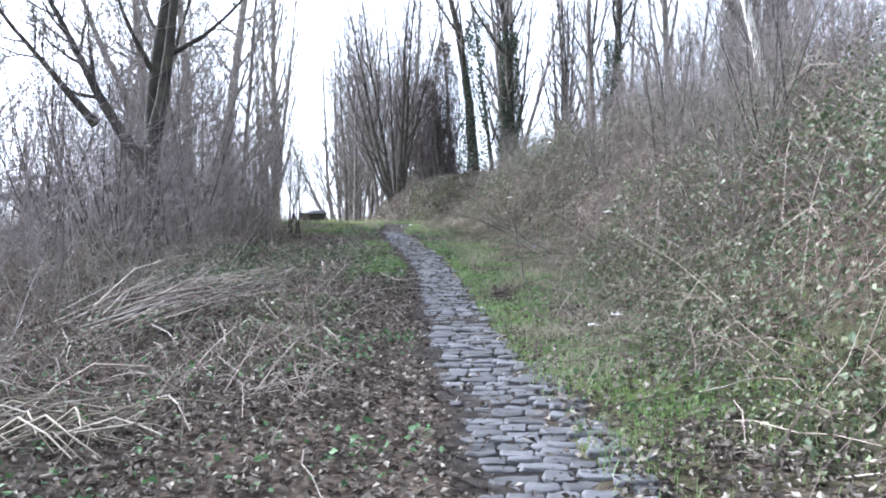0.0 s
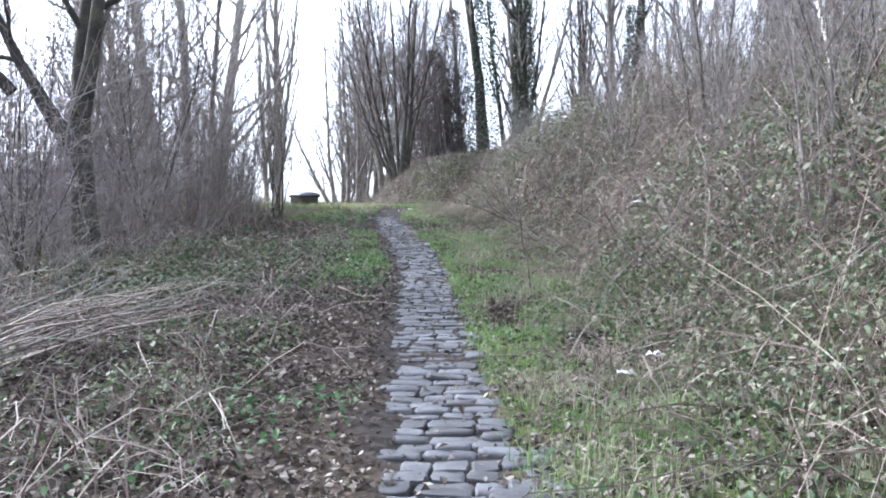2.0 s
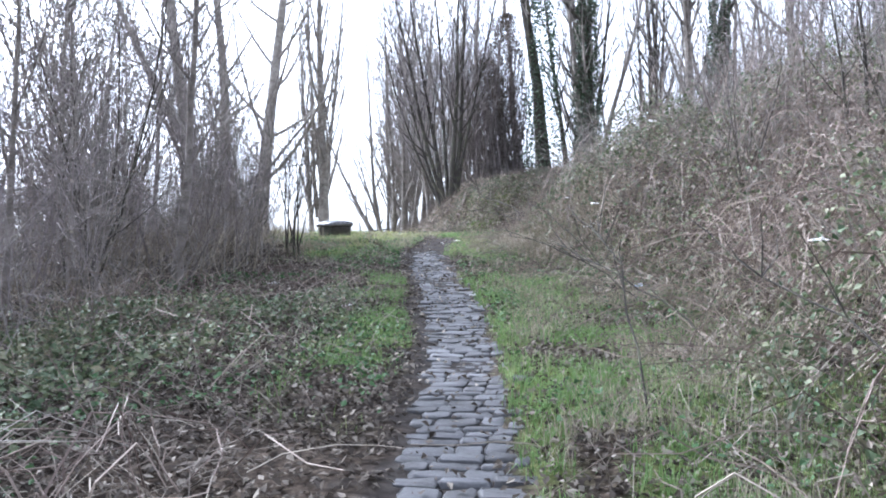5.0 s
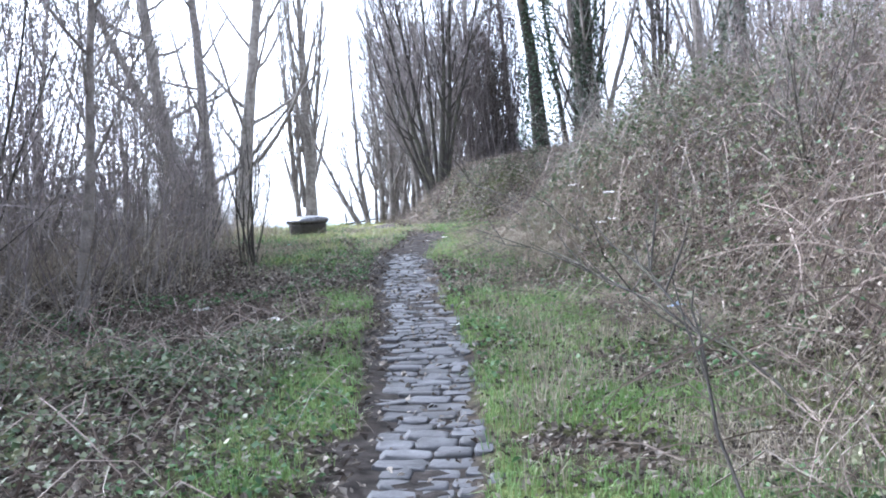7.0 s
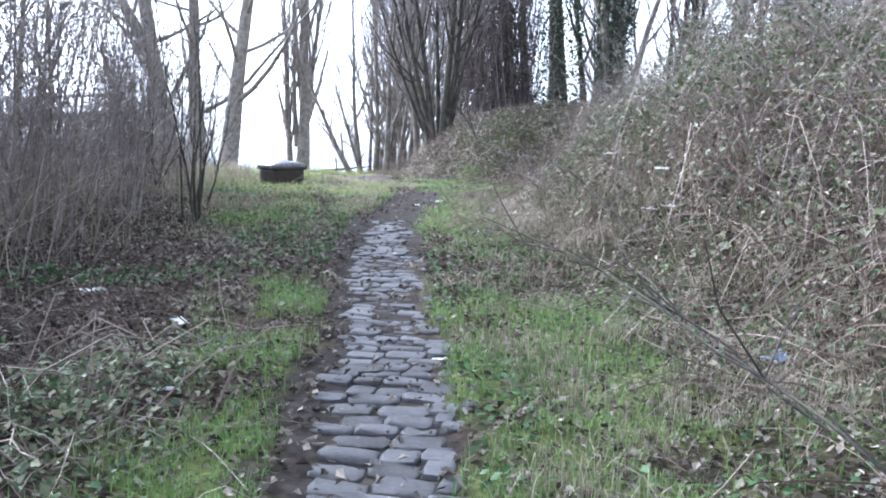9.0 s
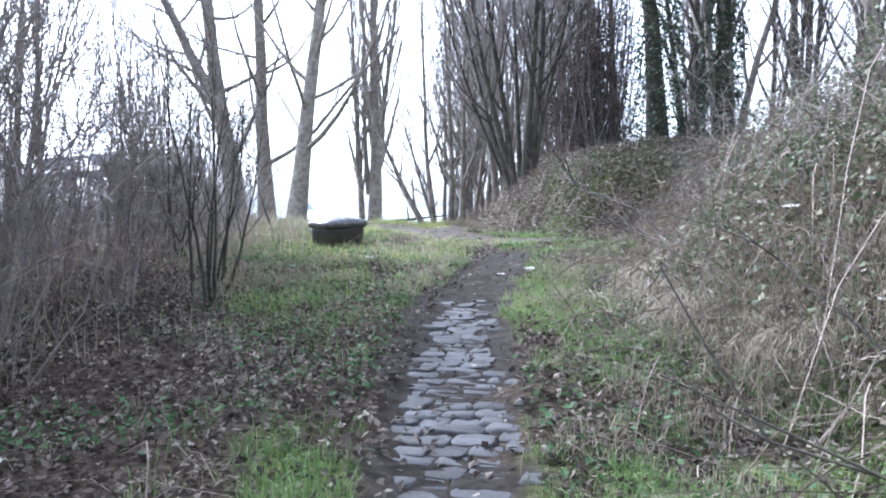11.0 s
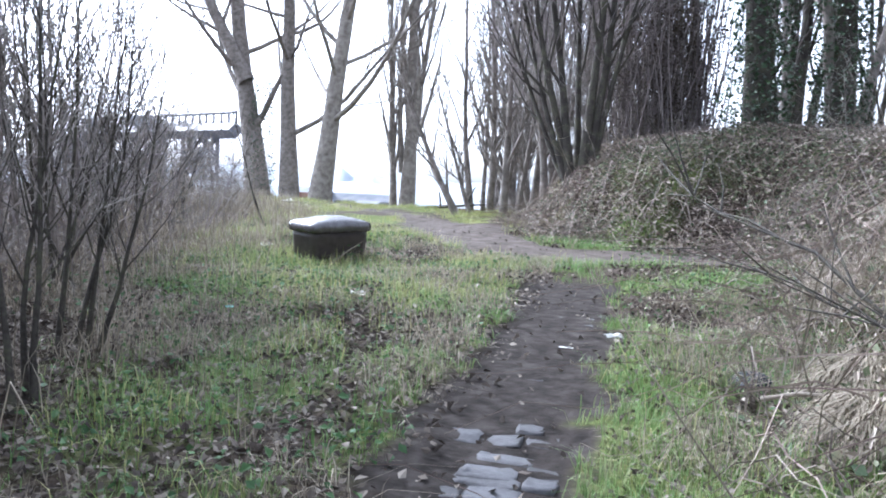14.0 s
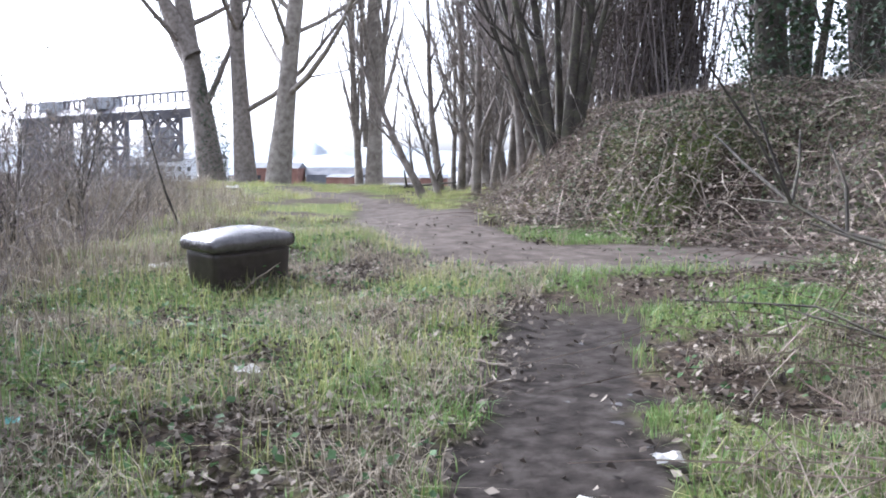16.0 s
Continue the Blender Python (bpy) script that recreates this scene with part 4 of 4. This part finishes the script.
mesh_part("piping", mesh_of("piping", V, F, VINYL), seat, "stitched piping under the lid")


# ---- brush pile and loose branches ----
def stick(name, a, b, rad, mat, label, category="branch", seed=0, forks=3, sag=0.0, group=""):
    """A branch from a to b with a few side shoots."""
    r = random.Random(seed)
    a, b = Vector(a), Vector(b)
    n = 9
    L = (b - a).length
    pts = []
    for i in range(n):
        f = i / (n - 1)
        pts.append(a.lerp(b, f) + Vector((r.gauss(0, 0.012 * L), r.gauss(0, 0.012 * L), r.gauss(0, 0.008 * L) + sag * 4 * f * (1 - f))))
    root = tagged(new(name), label, category, group)
    V, F = tubes([(np.array(pts), rad * np.linspace(1, 0.35, n))], 6)
    mesh_part("stem", mesh_of("stem", V, F, mat), root)
    for k in range(forks):
        i = r.randrange(2, n - 1)
        q = pts[i]
        d = ((b - a).normalized() + Vector((r.gauss(0, 0.6), r.gauss(0, 0.6), r.uniform(-0.1, 0.6)))).normalized()
        e = q + d * L * r.uniform(0.12, 0.3)
        V, F = tubes([(np.array([q, q.lerp(e, 0.5) + Vector((r.gauss(0, 0.02), r.gauss(0, 0.02), 0)), e]), rad * np.array([0.55, 0.45, 0.25]))], 5)
        mesh_part("shoot", mesh_of("shoot", V, F, mat), root)
    return root


pile = tagged(new("brush_pile"), "heap of cut dry branches lying beside the path", "brush pile")
pile.location = on_land(-3.1, 8.1)
pr = np.random.default_rng(77)
for k in range(3):
    lines = []
    for i in range(19):
        a = np.array([0.0, 0.0, 0.16]) + pr.normal(0, [0.22, 0.3, 0.09])
        ang = pr.normal(1.05, 0.3)
        L = pr.uniform(1.1, 2.3)
        e = a + np.array([np.cos(ang) * L, np.sin(ang) * L, pr.normal(0.3, 0.16)])
        m = (a + e) / 2 + pr.normal(0, 0.05, 3) + [0, 0, 0.05]
        a[2], e[2] = max(a[2], 0.03), max(e[2], 0.08)
        lines.append((np.array([a, m, e]), pr.uniform(0.004, 0.009) * np.array([1.3, 1, 0.4])))
        for _ in range(4):
            q = m + (e - m) * pr.uniform(-0.3, 0.9)
            lines.append((np.array([q, q + pr.normal(0, 0.06, 3) + (e - m) * 0.3, q + pr.normal(0, 0.1, 3) + (e - m) * 0.6]), np.array([0.0035, 0.003, 0.002])))
    V, F = tubes(lines, 3)
    mesh_part("branch_mass", mesh_of("branch_mass", V, F, (CANE, TWIG, WOOD_DEAD)[k]), pile)

loose = tagged(new("cut_twig_heap"), "loose heap of pale cut twigs on the leaf litter", "brush pile")
loose.location = on_land(-2.15, 4.75)
for k in range(26):
    a = np.array([pr.normal(-0.3, 0.3), pr.normal(0, 0.35), pr.uniform(0.03, 0.12)])
    ang, L = pr.uniform(-0.9, 1.0), pr.uniform(0.4, 1.1)
    e = a + [np.cos(ang) * L, np.sin(ang) * L, pr.uniform(-0.02, 0.16)]
    m = (a + e) / 2 + pr.normal(0, 0.05, 3) + [0, 0, 0.05]
    rad = pr.uniform(0.004, 0.009)
    q = m + (e - m) * 0.4
    lines = [(np.array([a, (a + m) / 2, m, (m + e) / 2 + pr.normal(0, 0.02, 3), e]), rad * np.array([1.2, 1.1, 1, 0.8, 0.5])),
             (np.array([q, q + (e - m) * 0.3 + pr.normal(0, 0.06, 3), q + (e - m) * 0.6 + pr.normal(0, 0.1, 3)]), rad * np.array([0.6, 0.5, 0.3]))]
    V, F = tubes(lines, 5)
    mesh_part("twig", mesh_of("twig", V, F, STRAW if k % 3 else WOOD_DEAD), loose)

sticks = [((-2.4, 4.6), (-1.75, 5.3), 0.012, WOOD_DEAD), ((-1.2, 5.3), (-1.45, 6.2), 0.009, WOOD_DEAD), ((-0.75, 5.4), (-1.05, 6.0), 0.009, WOOD_DEAD), ((-2.0, 4.2), (-1.5, 4.5), 0.01, WOOD_DEAD),
          ((1.7, 5.7), (2.4, 5.55), 0.01, WOOD_DEAD), ((-1.9, 8.2), (-1.6, 9.3), 0.008, WOOD_DEAD), ((-2.6, 20.6), (-2.2, 19.8), 0.012, WOOD_DEAD), ((-2.0, 25.3), (-1.65, 25.6), 0.014, WOOD_DEAD), ((-3.6, 25.2), (-2.9, 26.0), 0.009, WOOD_DEAD), ((-2.1, 26.1), (-1.7, 25.9), 0.012, WOOD_DEAD)]
for i, (a, b, rad, mat) in enumerate(sticks):
    stick("fallen_stick", on_land(*a, rad + 0.01), on_land(*b, rad + 0.02), rad, mat, "pale dead stick lying on the leaf litter", "stick", i, 2, 0.0, "fallen sticks")
stick("fallen_branch", on_land(-0.2, 23.0, 0.2), on_land(0.45, 22.9, 0.12), 0.013, WOOD_DEAD, "broken pale branch propped in the brambles", "branch", 31, 1)
stick("fallen_log", on_land(-7.1, 43.5, 0.08), on_land(-4.9, 42.2, 0.3), 0.06, BARK_DARK, "dark fallen branch lying beside the trail", "log", 32, 3)
# long arching sprays that hang towards the path
arcs = [((1.12, 11.6, 0.9), (0.9, 12.65, 2.12), 0.1, 0.009), ((1.9, 13.9, 1.75), (0.68, 15.6, 1.89), 0.12, 0.01), ((1.7, 15.9, 1.7), (0.1, 17.2, 2.06), 0.12, 0.009),
        ((0.75, 23.6, 2.1), (-0.62, 25.3, 2.92), 0.16, 0.016), ((0.7, 23.7, 2.2), (-0.86, 24.8, 2.54), 0.12, 0.009),
        ((0.9, 21.3, 1.9), (-0.2, 22.4, 2.5), 0.15, 0.009), ((1.4, 19.0, 1.9), (0.2, 20.4, 2.6), 0.15, 0.008), ((2.2, 9.5, 1.1), (1.3, 11.0, 1.9), 0.15, 0.008)]
for i, (a, b, sag, rad) in enumerate(arcs):
    foot = Vector(a)
    foot.z = min(foot.z, float(land(foot.x, foot.y)) + 0.05)
    stick("bramble_spray", foot, b, rad, BARK_DARK, "long dark bramble stem arching out from the bank", "bramble stem", 50 + i, 7, sag, "arching bramble stems")

# multi-stemmed thicket shrubs, low side and bank
br = random.Random(31)
thicket_kinds = [tree("thicket_shrub", on_land(x, y), [(br.gauss(0, 0.22), br.gauss(0, 0.22), h * br.uniform(0.65, 1.05), 0.02, br.gauss(0, 0.16), br.gauss(0, 0.16), -0.08) for _ in range(7)], 150 + i, "bare many-stemmed shrub, a haze of fine twigs", "shrub", BARK_DARK if i % 2 else BARK, TWIG_PURPLE if i % 2 else TWIG, 3, "thicket shrubs", clear=0.22, shoots=(8, 4, 2), spread=(0.6, 0.65, 0.6), ratio=(0.34, 0.5, 0.5), thin=0.0035, wobble=0.09)
                 for i, (x, y, h) in enumerate(((-4.75, 20.4, 3.6), (-5.0, 17.0, 4.2), (-5.6, 22.2, 4.4)))]
for i, (x, y, k) in enumerate(((-4.5, 21.9, 0.8), (-5.2, 24.6, 0.75), (-6.1, 18.4, 1.0), (-4.4, 15.6, 0.8), (-5.4, 13.6, 0.9), (-6.3, 25.6, 0.85), (-7.2, 20.6, 1.1), (-7.0, 15.6, 1.1), (-7.8, 28.6, 0.6), (-8.6, 24.0, 1.05), (-8.8, 30.5, 0.5), (-9.6, 33.5, 0.45), (-8.9, 18.0, 1.2), (-4.3, 11.6, 0.6), (-6.0, 10.4, 0.8), (-10.4, 29.0, 0.6), (-10.8, 35.5, 0.5), (-6.8, 26.8, 0.9), (-5.7, 25.3, 0.85), (-7.6, 23.0, 1.3), (-6.6, 21.2, 1.25), (-5.9, 19.4, 1.1), (-8.4, 26.4, 1.0), (-9.4, 21.0, 1.4),
                               (3.3, 9.4, 0.6), (4.2, 11.2, 0.75), (3.6, 13.4, 0.6), (4.9, 13.0, 0.8), (4.3, 16.0, 0.6), (5.6, 17.4, 0.8), (4.4, 19.6, 0.65), (5.8, 21.0, 0.8), (3.9, 23.4, 0.6), (5.5, 25.4, 0.75), (4.6, 28.2, 0.6), (6.9, 14.8, 0.9), (7.2, 19.0, 0.95), (3.1, 17.6, 0.45), (2.9, 20.8, 0.42))):
    copy_thing(thicket_kinds[i % 3], Matrix.Translation(on_land(x, y)) @ Matrix.Rotation(br.uniform(0, 6.28), 4, "Z") @ Matrix.Scale(k * br.uniform(0.9, 1.1), 4))
# bare shrubs beside the top of the path
for i, (x, y, h) in enumerate(((-3.78, 22.43, 2.9), (-4.05, 23.3, 2.5), (-6.6, 27.4, 2.0), (-7.6, 29.8, 1.8), (-8.3, 32.0, 1.8))):
    tree("bare_shrub", on_land(x, y), [(wr.uniform(-0.25, 0.25), wr.uniform(-0.2, 0.2), h * wr.uniform(0.7, 1), 0.016, wr.uniform(-0.12, 0.12), wr.uniform(-0.12, 0.12), -0.05) for _ in range(4)], 130 + i, "bare twiggy shrub at the edge of the scrub", "shrub", BARK_DARK, TWIG, 3, "shrubs along the scrub edge", clear=0.25, shoots=(10, 5, 3), spread=(0.6, 0.6, 0.6), ratio=(0.35, 0.5, 0.5), thin=0.003, wobble=0.1)
tree("leaning_sapling", on_land(-6.7, 32.0), [(-0.42, 0, 2.7, 0.017)], 140, "single dark sapling leaning over the grass", "sapling", BARK_DARK, TWIG, 2, clear=0.4, shoots=(5, 3, 0), ratio=(0.25, 0.5, 0.5), thin=0.003)
tree("bank_shrub", on_land(4.2, 16.5), [(0.0, 0, 3.0, 0.03), (0.1, 0, 2.7, 0.025, 0.1, 0), (-0.12, 0, 2.6, 0.022, -0.1, 0.1), (0.2, 0.1, 2.2, 0.02, 0.15, 0)], 141, "upright bare shrub standing on the bramble bank", "shrub", BARK_DARK, TWIG, 2, clear=0.25, shoots=(9, 4, 0), ratio=(0.3, 0.5, 0.5), thin=0.003)


# ---- litter ----
def scrap(place, sx, sy, yaw, mat, label, seed):
    bm = bmesh.new()
    r = random.Random(seed)
    n = 5
    g = [[bm.verts.new(((i / (n - 1) - 0.5) * sx, (j / (n - 1) - 0.5) * sy, 0.012 + abs(r.gauss(0, 0.16)) * min(sx, sy))) for j in range(n)] for i in range(n)]
    for i in range(n - 1):
        for j in range(n - 1):
            bm.faces.new((g[i][j], g[i + 1][j], g[i + 1][j + 1], g[i][j + 1]))
    bmesh.ops.solidify(bm, geom=bm.faces[:], thickness=0.004)
    ob = part("litter", bm, mat)
    ob.matrix_world = Matrix.Translation(place) @ Matrix.Rotation(yaw, 4, "Z")
    return tagged(ob, label, "litter", "scraps of litter")


for i, (x, y, sx, sy, yaw, mat, label) in enumerate((
        (-2.0, 17.43, 0.2, 0.09, 2.2, PAPER, "crumpled white paper scrap on the leaves"), (-3.08, 18.4, 0.2, 0.1, 0.2, PAPER, "dirty white wrapper on the leaves"),
        (-0.2, 16.9, 0.09, 0.05, 0.4, PAPER, "small white scrap on the sett path"), (-0.93, 24.69, 0.12, 0.1, 0.3, PAPER, "torn white scraps on the mud"),
        (-1.22, 24.3, 0.09, 0.035, -0.3, PAPER, "thin white scrap on the mud"), (-2.99, 25.44, 0.13, 0.1, 0.5, PAPER, "crumpled white tissue in the grass"),
        (-3.72, 24.6, 0.06, 0.06, 0.5, PLASTIC_TEAL, "turquoise plastic scrap in the leaves"), (-1.55, 16.1, 0.14, 0.06, 0.3, PAPER, "white scrap in the grass"),
        (-7.93, 36.1, 0.12, 0.3, 0.4, PAPER, "pale scrap standing in the grass"), (-10.4, 41.7, 0.3, 0.25, 0.2, PAPER, "white plastic scrap on the brow"),
        (1.75, 17.0, 0.16, 0.14, 0.3, PLASTIC_BLUE, "pale blue plastic bag scrap in the brambles"), (-5.2, 28.6, 0.2, 0.12, 0.6, PAPER, "pale wrapper lying beside the seat"))):
    scrap(on_land(x, y, 0.02), sx, sy, yaw, mat, label, i)
for i, (x, y, up) in enumerate(((1.38, 19.7, 0.25), (1.5, 19.5, 0.3), (1.15, 21.1, 0.4), (1.5, 19.9, 0.5), (2.6, 21.5, 1.2), (2.4, 12.6, 0.9), (1.48, 8.3, 0.1), (1.75, 8.65, 0.2))):
    scrap(on_land(x, y, up * 0.6), 0.13, 0.1, i, PAPER, "white plastic scrap snagged in the brambles", 40 + i)


bm = bmesh.new()
soft_box(bm, 0.22, 0.2, -0.06, 0.1, -0.35, 0.07, 0.02)
for v in bm.verts:
    v.co += Vector((math.sin(v.co.y * 31 + v.co.z * 17), math.sin(v.co.x * 27 + 2), math.sin(v.co.x * 23 + v.co.y * 29))) * 0.012
sack = part("plastic_sack", bm, SACK, smooth=True)
sack.matrix_world = Matrix.Translation(on_land(-0.12, 23.95, -0.03)) @ Matrix.Rotation(0.5, 4, "Z")
tagged(sack, "dark crumpled plastic sack half sunk in dead grass", "plastic sack")
stick("leaning_twig", on_land(-4.05, 27.55, 0.02), on_land(-3.72, 27.75, 0.3), 0.008, WOOD_DEAD, "thin dead twig leaning on the ottoman", "stick", 71, 2)


# ---- the far shore ----
def beam(lines_box, a, b, w):
    a, b = Vector(a), Vector(b)
    d = (b - a).normalized()
    s = d.orthogonal().normalized()
    u = d.cross(s)
    vs = [lines_box.verts.new(p + s * i * w / 2 + u * j * w / 2) for p in (a, b) for i, j in ((-1, -1), (1, -1), (1, 1), (-1, 1))]
    for k in range(4):
        lines_box.faces.new((vs[k], vs[(k + 1) % 4], vs[4 + (k + 1) % 4], vs[4 + k]))
    lines_box.faces.new(vs[3::-1])
    lines_box.faces.new(vs[4:])


def lattice(w, h, z0, bar):
    bm = bmesh.new()
    c = [(-w / 2, -w / 2), (w / 2, -w / 2), (w / 2, w / 2), (-w / 2, w / 2)]
    n = max(int(h / w), 2)
    for x, y in c:
        beam(bm, (x, y, z0), (x, y, z0 + h), bar)
    for k in range(n):
        for i in range(4):
            a, b = c[i], c[(i + 1) % 4]
            z = z0 + h * k / n
            beam(bm, (*a, z), (*b, z), bar * 0.7)
            beam(bm, (*a, z), (*b, z + h / n), bar * 0.6)
            beam(bm, (*b, z), (*a, z + h / n), bar * 0.6)
    return bm


crane = tagged(new("gantry_crane"), "long grey steel gantry on lattice towers across the river", "gantry crane")
crane.matrix_world = Matrix.Translation((-75.5, 141.7, -6.4)) @ Matrix.Rotation(radians(-34), 4, "Z")
bm = bmesh.new()
beam(bm, (-33, 0, 15.2), (27, 0, 15.2), 1.6)
part("main_beam", bm, STEEL, crane)
bm = bmesh.new()
beam(bm, (-31, 0, 17.6), (27, 0, 17.6), 0.35)
for k in range(30):
    beam(bm, (-31 + 2 * k, 0, 16), (-31 + 2 * k, 0, 17.6), 0.25)
part("walkway_rail", bm, STEEL, crane)
for x, w in ((-19, 3.8), (0, 4.4)):
    t = part("lattice_tower", lattice(w, 24, -9, 0.55), STEEL, crane)
    t.location.x = x
    bm = bmesh.new()
    beam(bm, (0, 0, 15.9), (0, 0, 17.6), w * 0.9)
    h = part("winch_house", bm, STEEL_PALE, crane)
    h.location.x = x
bm = bmesh.new()
beam(bm, (-30, 0, -9), (-30, 0, 14.6), 1.8)
part("end_leg", bm, STEEL, crane)
t = part("hopper", lattice(3.4, 6, 8.6, 0.5), STEEL, crane)
t.location.x = 17.5
bm = bmesh.new()
beam(bm, (17.5, 0, 9.5), (17.5, 0, 13), 2.4)
part("hopper_body", bm, STEEL_PALE, crane)


bm = bmesh.new()
bmesh.ops.create_grid(bm, x_segments=40, y_segments=20, size=1, matrix=Matrix.Translation((-120, 205, -8.0)) @ Matrix.Diagonal((420, 85, 1, 1)))
tagged(part("water", bm, WATER), "pale river reflecting the white sky", "water", kind="structure")


def far_house(x, y, z, w, d, h, wall, yaw, seed, pitched=True):
    root = tagged(new("far_building"), ("white" if wall is RENDER_WHITE else "red-brick" if wall is BRICK else "grey") + " low building with a grey roof on the far shore", "building", "buildings on the far shore")
    root.matrix_world = Matrix.Translation((x, y, z)) @ Matrix.Rotation(yaw, 4, "Z")
    bm = bmesh.new()
    bmesh.ops.create_cube(bm, size=1, matrix=Matrix.Translation((0, 0, h / 2)) @ Matrix.Diagonal((w, d, h, 1)))
    part("wall", bm, wall, root)
    bm = bmesh.new()
    rise = w * 0.12 if pitched else 0.4
    a = [bm.verts.new(p) for p in ((-w / 2 - 0.4, -d / 2 - 0.4, h + 0.01), (w / 2 + 0.4, -d / 2 - 0.4, h + 0.01), (w / 2 + 0.4, d / 2 + 0.4, h + 0.01), (-w / 2 - 0.4, d / 2 + 0.4, h + 0.01), (-w / 2 - 0.4, 0, h + rise), (w / 2 + 0.4, 0, h + rise))]
    for f in ((0, 1, 5, 4), (2, 3, 4, 5), (0, 4, 3), (1, 2, 5), (3, 2, 1, 0)):
        bm.faces.new([a[i] for i in f])
    part("roof", bm, SLATE, root)
    for k in range(int(w / 3.5)):
        for s in range(max(int(h / 3.2), 1)):
            bm = bmesh.new()
            bmesh.ops.create_cube(bm, size=1, matrix=Matrix.Translation((-w / 2 + 2 + k * 3.5, -d / 2 - 0.02, 1.7 + s * 3.0)) @ Matrix.Diagonal((1.3, 0.12, 1.5, 1)))
            part("window", bm, PANE, root)


for i, (x, y, w, h, wall) in enumerate(((-88, 300, 8, 6, BRICK), (-82, 306, 6, 5, RENDER_WHITE), (-68, 298, 7, 3.5, RENDER_WHITE), (-60, 310, 9, 6, BRICK), (-100, 330, 22, 6, SLATE), (-140, 300, 18, 11, RENDER_WHITE), (-118, 320, 16, 8, BRICK), (-170, 330, 24, 9, SLATE), (-48, 320, 12, 8, RENDER_WHITE))):
    far_house(x, y, float(land(x, y)) - 1, w, 10, h, wall, radians((i * 37) % 30 - 8), i)
# tree line at the horizon, its pale blue-grey standing in for distance haze
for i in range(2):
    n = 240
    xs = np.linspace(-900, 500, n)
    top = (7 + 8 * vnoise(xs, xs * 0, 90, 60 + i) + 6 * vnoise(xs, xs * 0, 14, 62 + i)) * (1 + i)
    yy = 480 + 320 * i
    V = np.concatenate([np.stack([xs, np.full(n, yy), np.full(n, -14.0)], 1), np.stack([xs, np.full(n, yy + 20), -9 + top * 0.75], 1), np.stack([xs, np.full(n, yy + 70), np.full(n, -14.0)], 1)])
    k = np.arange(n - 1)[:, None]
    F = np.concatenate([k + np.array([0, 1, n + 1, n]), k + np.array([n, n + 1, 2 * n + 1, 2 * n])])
    tagged(new("backdrop", mesh_of("backdrop", V, F, FAR_HAZE)), "distant wooded rise beyond the river, haze painted in as pale blue-grey", "backdrop", kind="structure")

# ---- sett paving ----
path = tagged(new("pavement"), "worn uneven stone sett path, damp and sunken into mud", "path", kind="structure")


def sett_mesh(seed):
    """One worn stone: a block with a domed, chipped top."""
    r = random.Random(seed)
    bm = bmesh.new()
    ring = []
    for z, s in ((-0.07, 0.99), (0.0, 1.0), (0.009, 0.95), (0.013, 0.8)):
        row = []
        for x, y in ((-1, -1), (0, -1.04), (1, -1), (1.03, 0), (1, 1), (0, 1.04), (-1, 1), (-1.03, 0)):
            c = 0.955 if x and y and abs(x) == 1 and abs(y) == 1 else 1.0
            row.append(bm.verts.new((x * 0.5 * s * c + r.gauss(0, 0.022), y * 0.5 * s * c + r.gauss(0, 0.03), z + (r.gauss(0, 0.004) if z > 0 else 0))))
        ring.append(row)
    for a, b in zip(ring[:-1], ring[1:]):
        for i in range(8):
            bm.faces.new((a[i], a[(i + 1) % 8], b[(i + 1) % 8], b[i]))
    bm.faces.new(ring[-1])
    me = bpy.data.meshes.new("sett")
    bm.to_mesh(me)
    bm.free()
    me.materials.append(SETT)
    me.polygons.foreach_set("use_smooth", np.ones(len(me.polygons), bool))
    return me


sett_kinds = [sett_mesh(i) for i in range(10)]
sr = random.Random(12)
rest_v, rest_f, count, yy = [], [], 0, 3.3
while yy < 27.0:
    pitch = sr.uniform(0.115, 0.165)
    left = -0.29 + sr.gauss(0, 0.045)
    right = 0.3 + sr.gauss(0, 0.055) - 0.12 * float(sstep(19.5, 20.6, yy)) + 0.25 * float(sstep(9, 5, yy)) * 1.0
    u = left
    c = float(path_x(yy))
    slope = float(path_x(yy + 0.5) - path_x(yy - 0.5))
    while u < right:
        w = min(sr.uniform(0.14, 0.3), right - u + 0.08)
        sunk = float(sstep(21.6, 22.9, yy + sr.gauss(0, 0.3))) * 0.027 + 0.015 * float(sstep(0.58, 0.85, vnoise(c + u, yy, 0.6, 71)))
        x, y = c + u + w / 2, yy + sr.gauss(0, 0.008) - slope * (u + w / 2)
        m = Matrix.Translation((x, y, float(land(x, y)) + 0.004 - sunk + sr.gauss(0, 0.003))) @ Euler((sr.gauss(0.073, 0.03), sr.gauss(0, 0.03), -math.atan(slope) * -1 + sr.gauss(0, 0.03))).to_matrix().to_4x4() @ Matrix.Diagonal((w - 0.008, pitch - 0.007, 1, 1))
        me = sett_kinds[sr.randrange(10)]
        if count < 300 and yy > 4.2:
            ob = new("sett", me)
            ob.parent = path
            ob.matrix_world = m
            count += 1
        else:
            b = len(rest_v)
            rest_v += [tuple(m @ v.co) for v in me.vertices]
            rest_f += [[b + i for i in p.vertices] for p in me.polygons]
        u += w
    yy += pitch
me = bpy.data.meshes.new("far_setts")
me.from_pydata(rest_v, [], rest_f)
me.materials.append(SETT_FAR)
me.polygons.foreach_set("use_smooth", np.ones(len(me.polygons), bool))
ob = mesh_part("far_setts", me, path)
tagged(ob, kind="stuff")
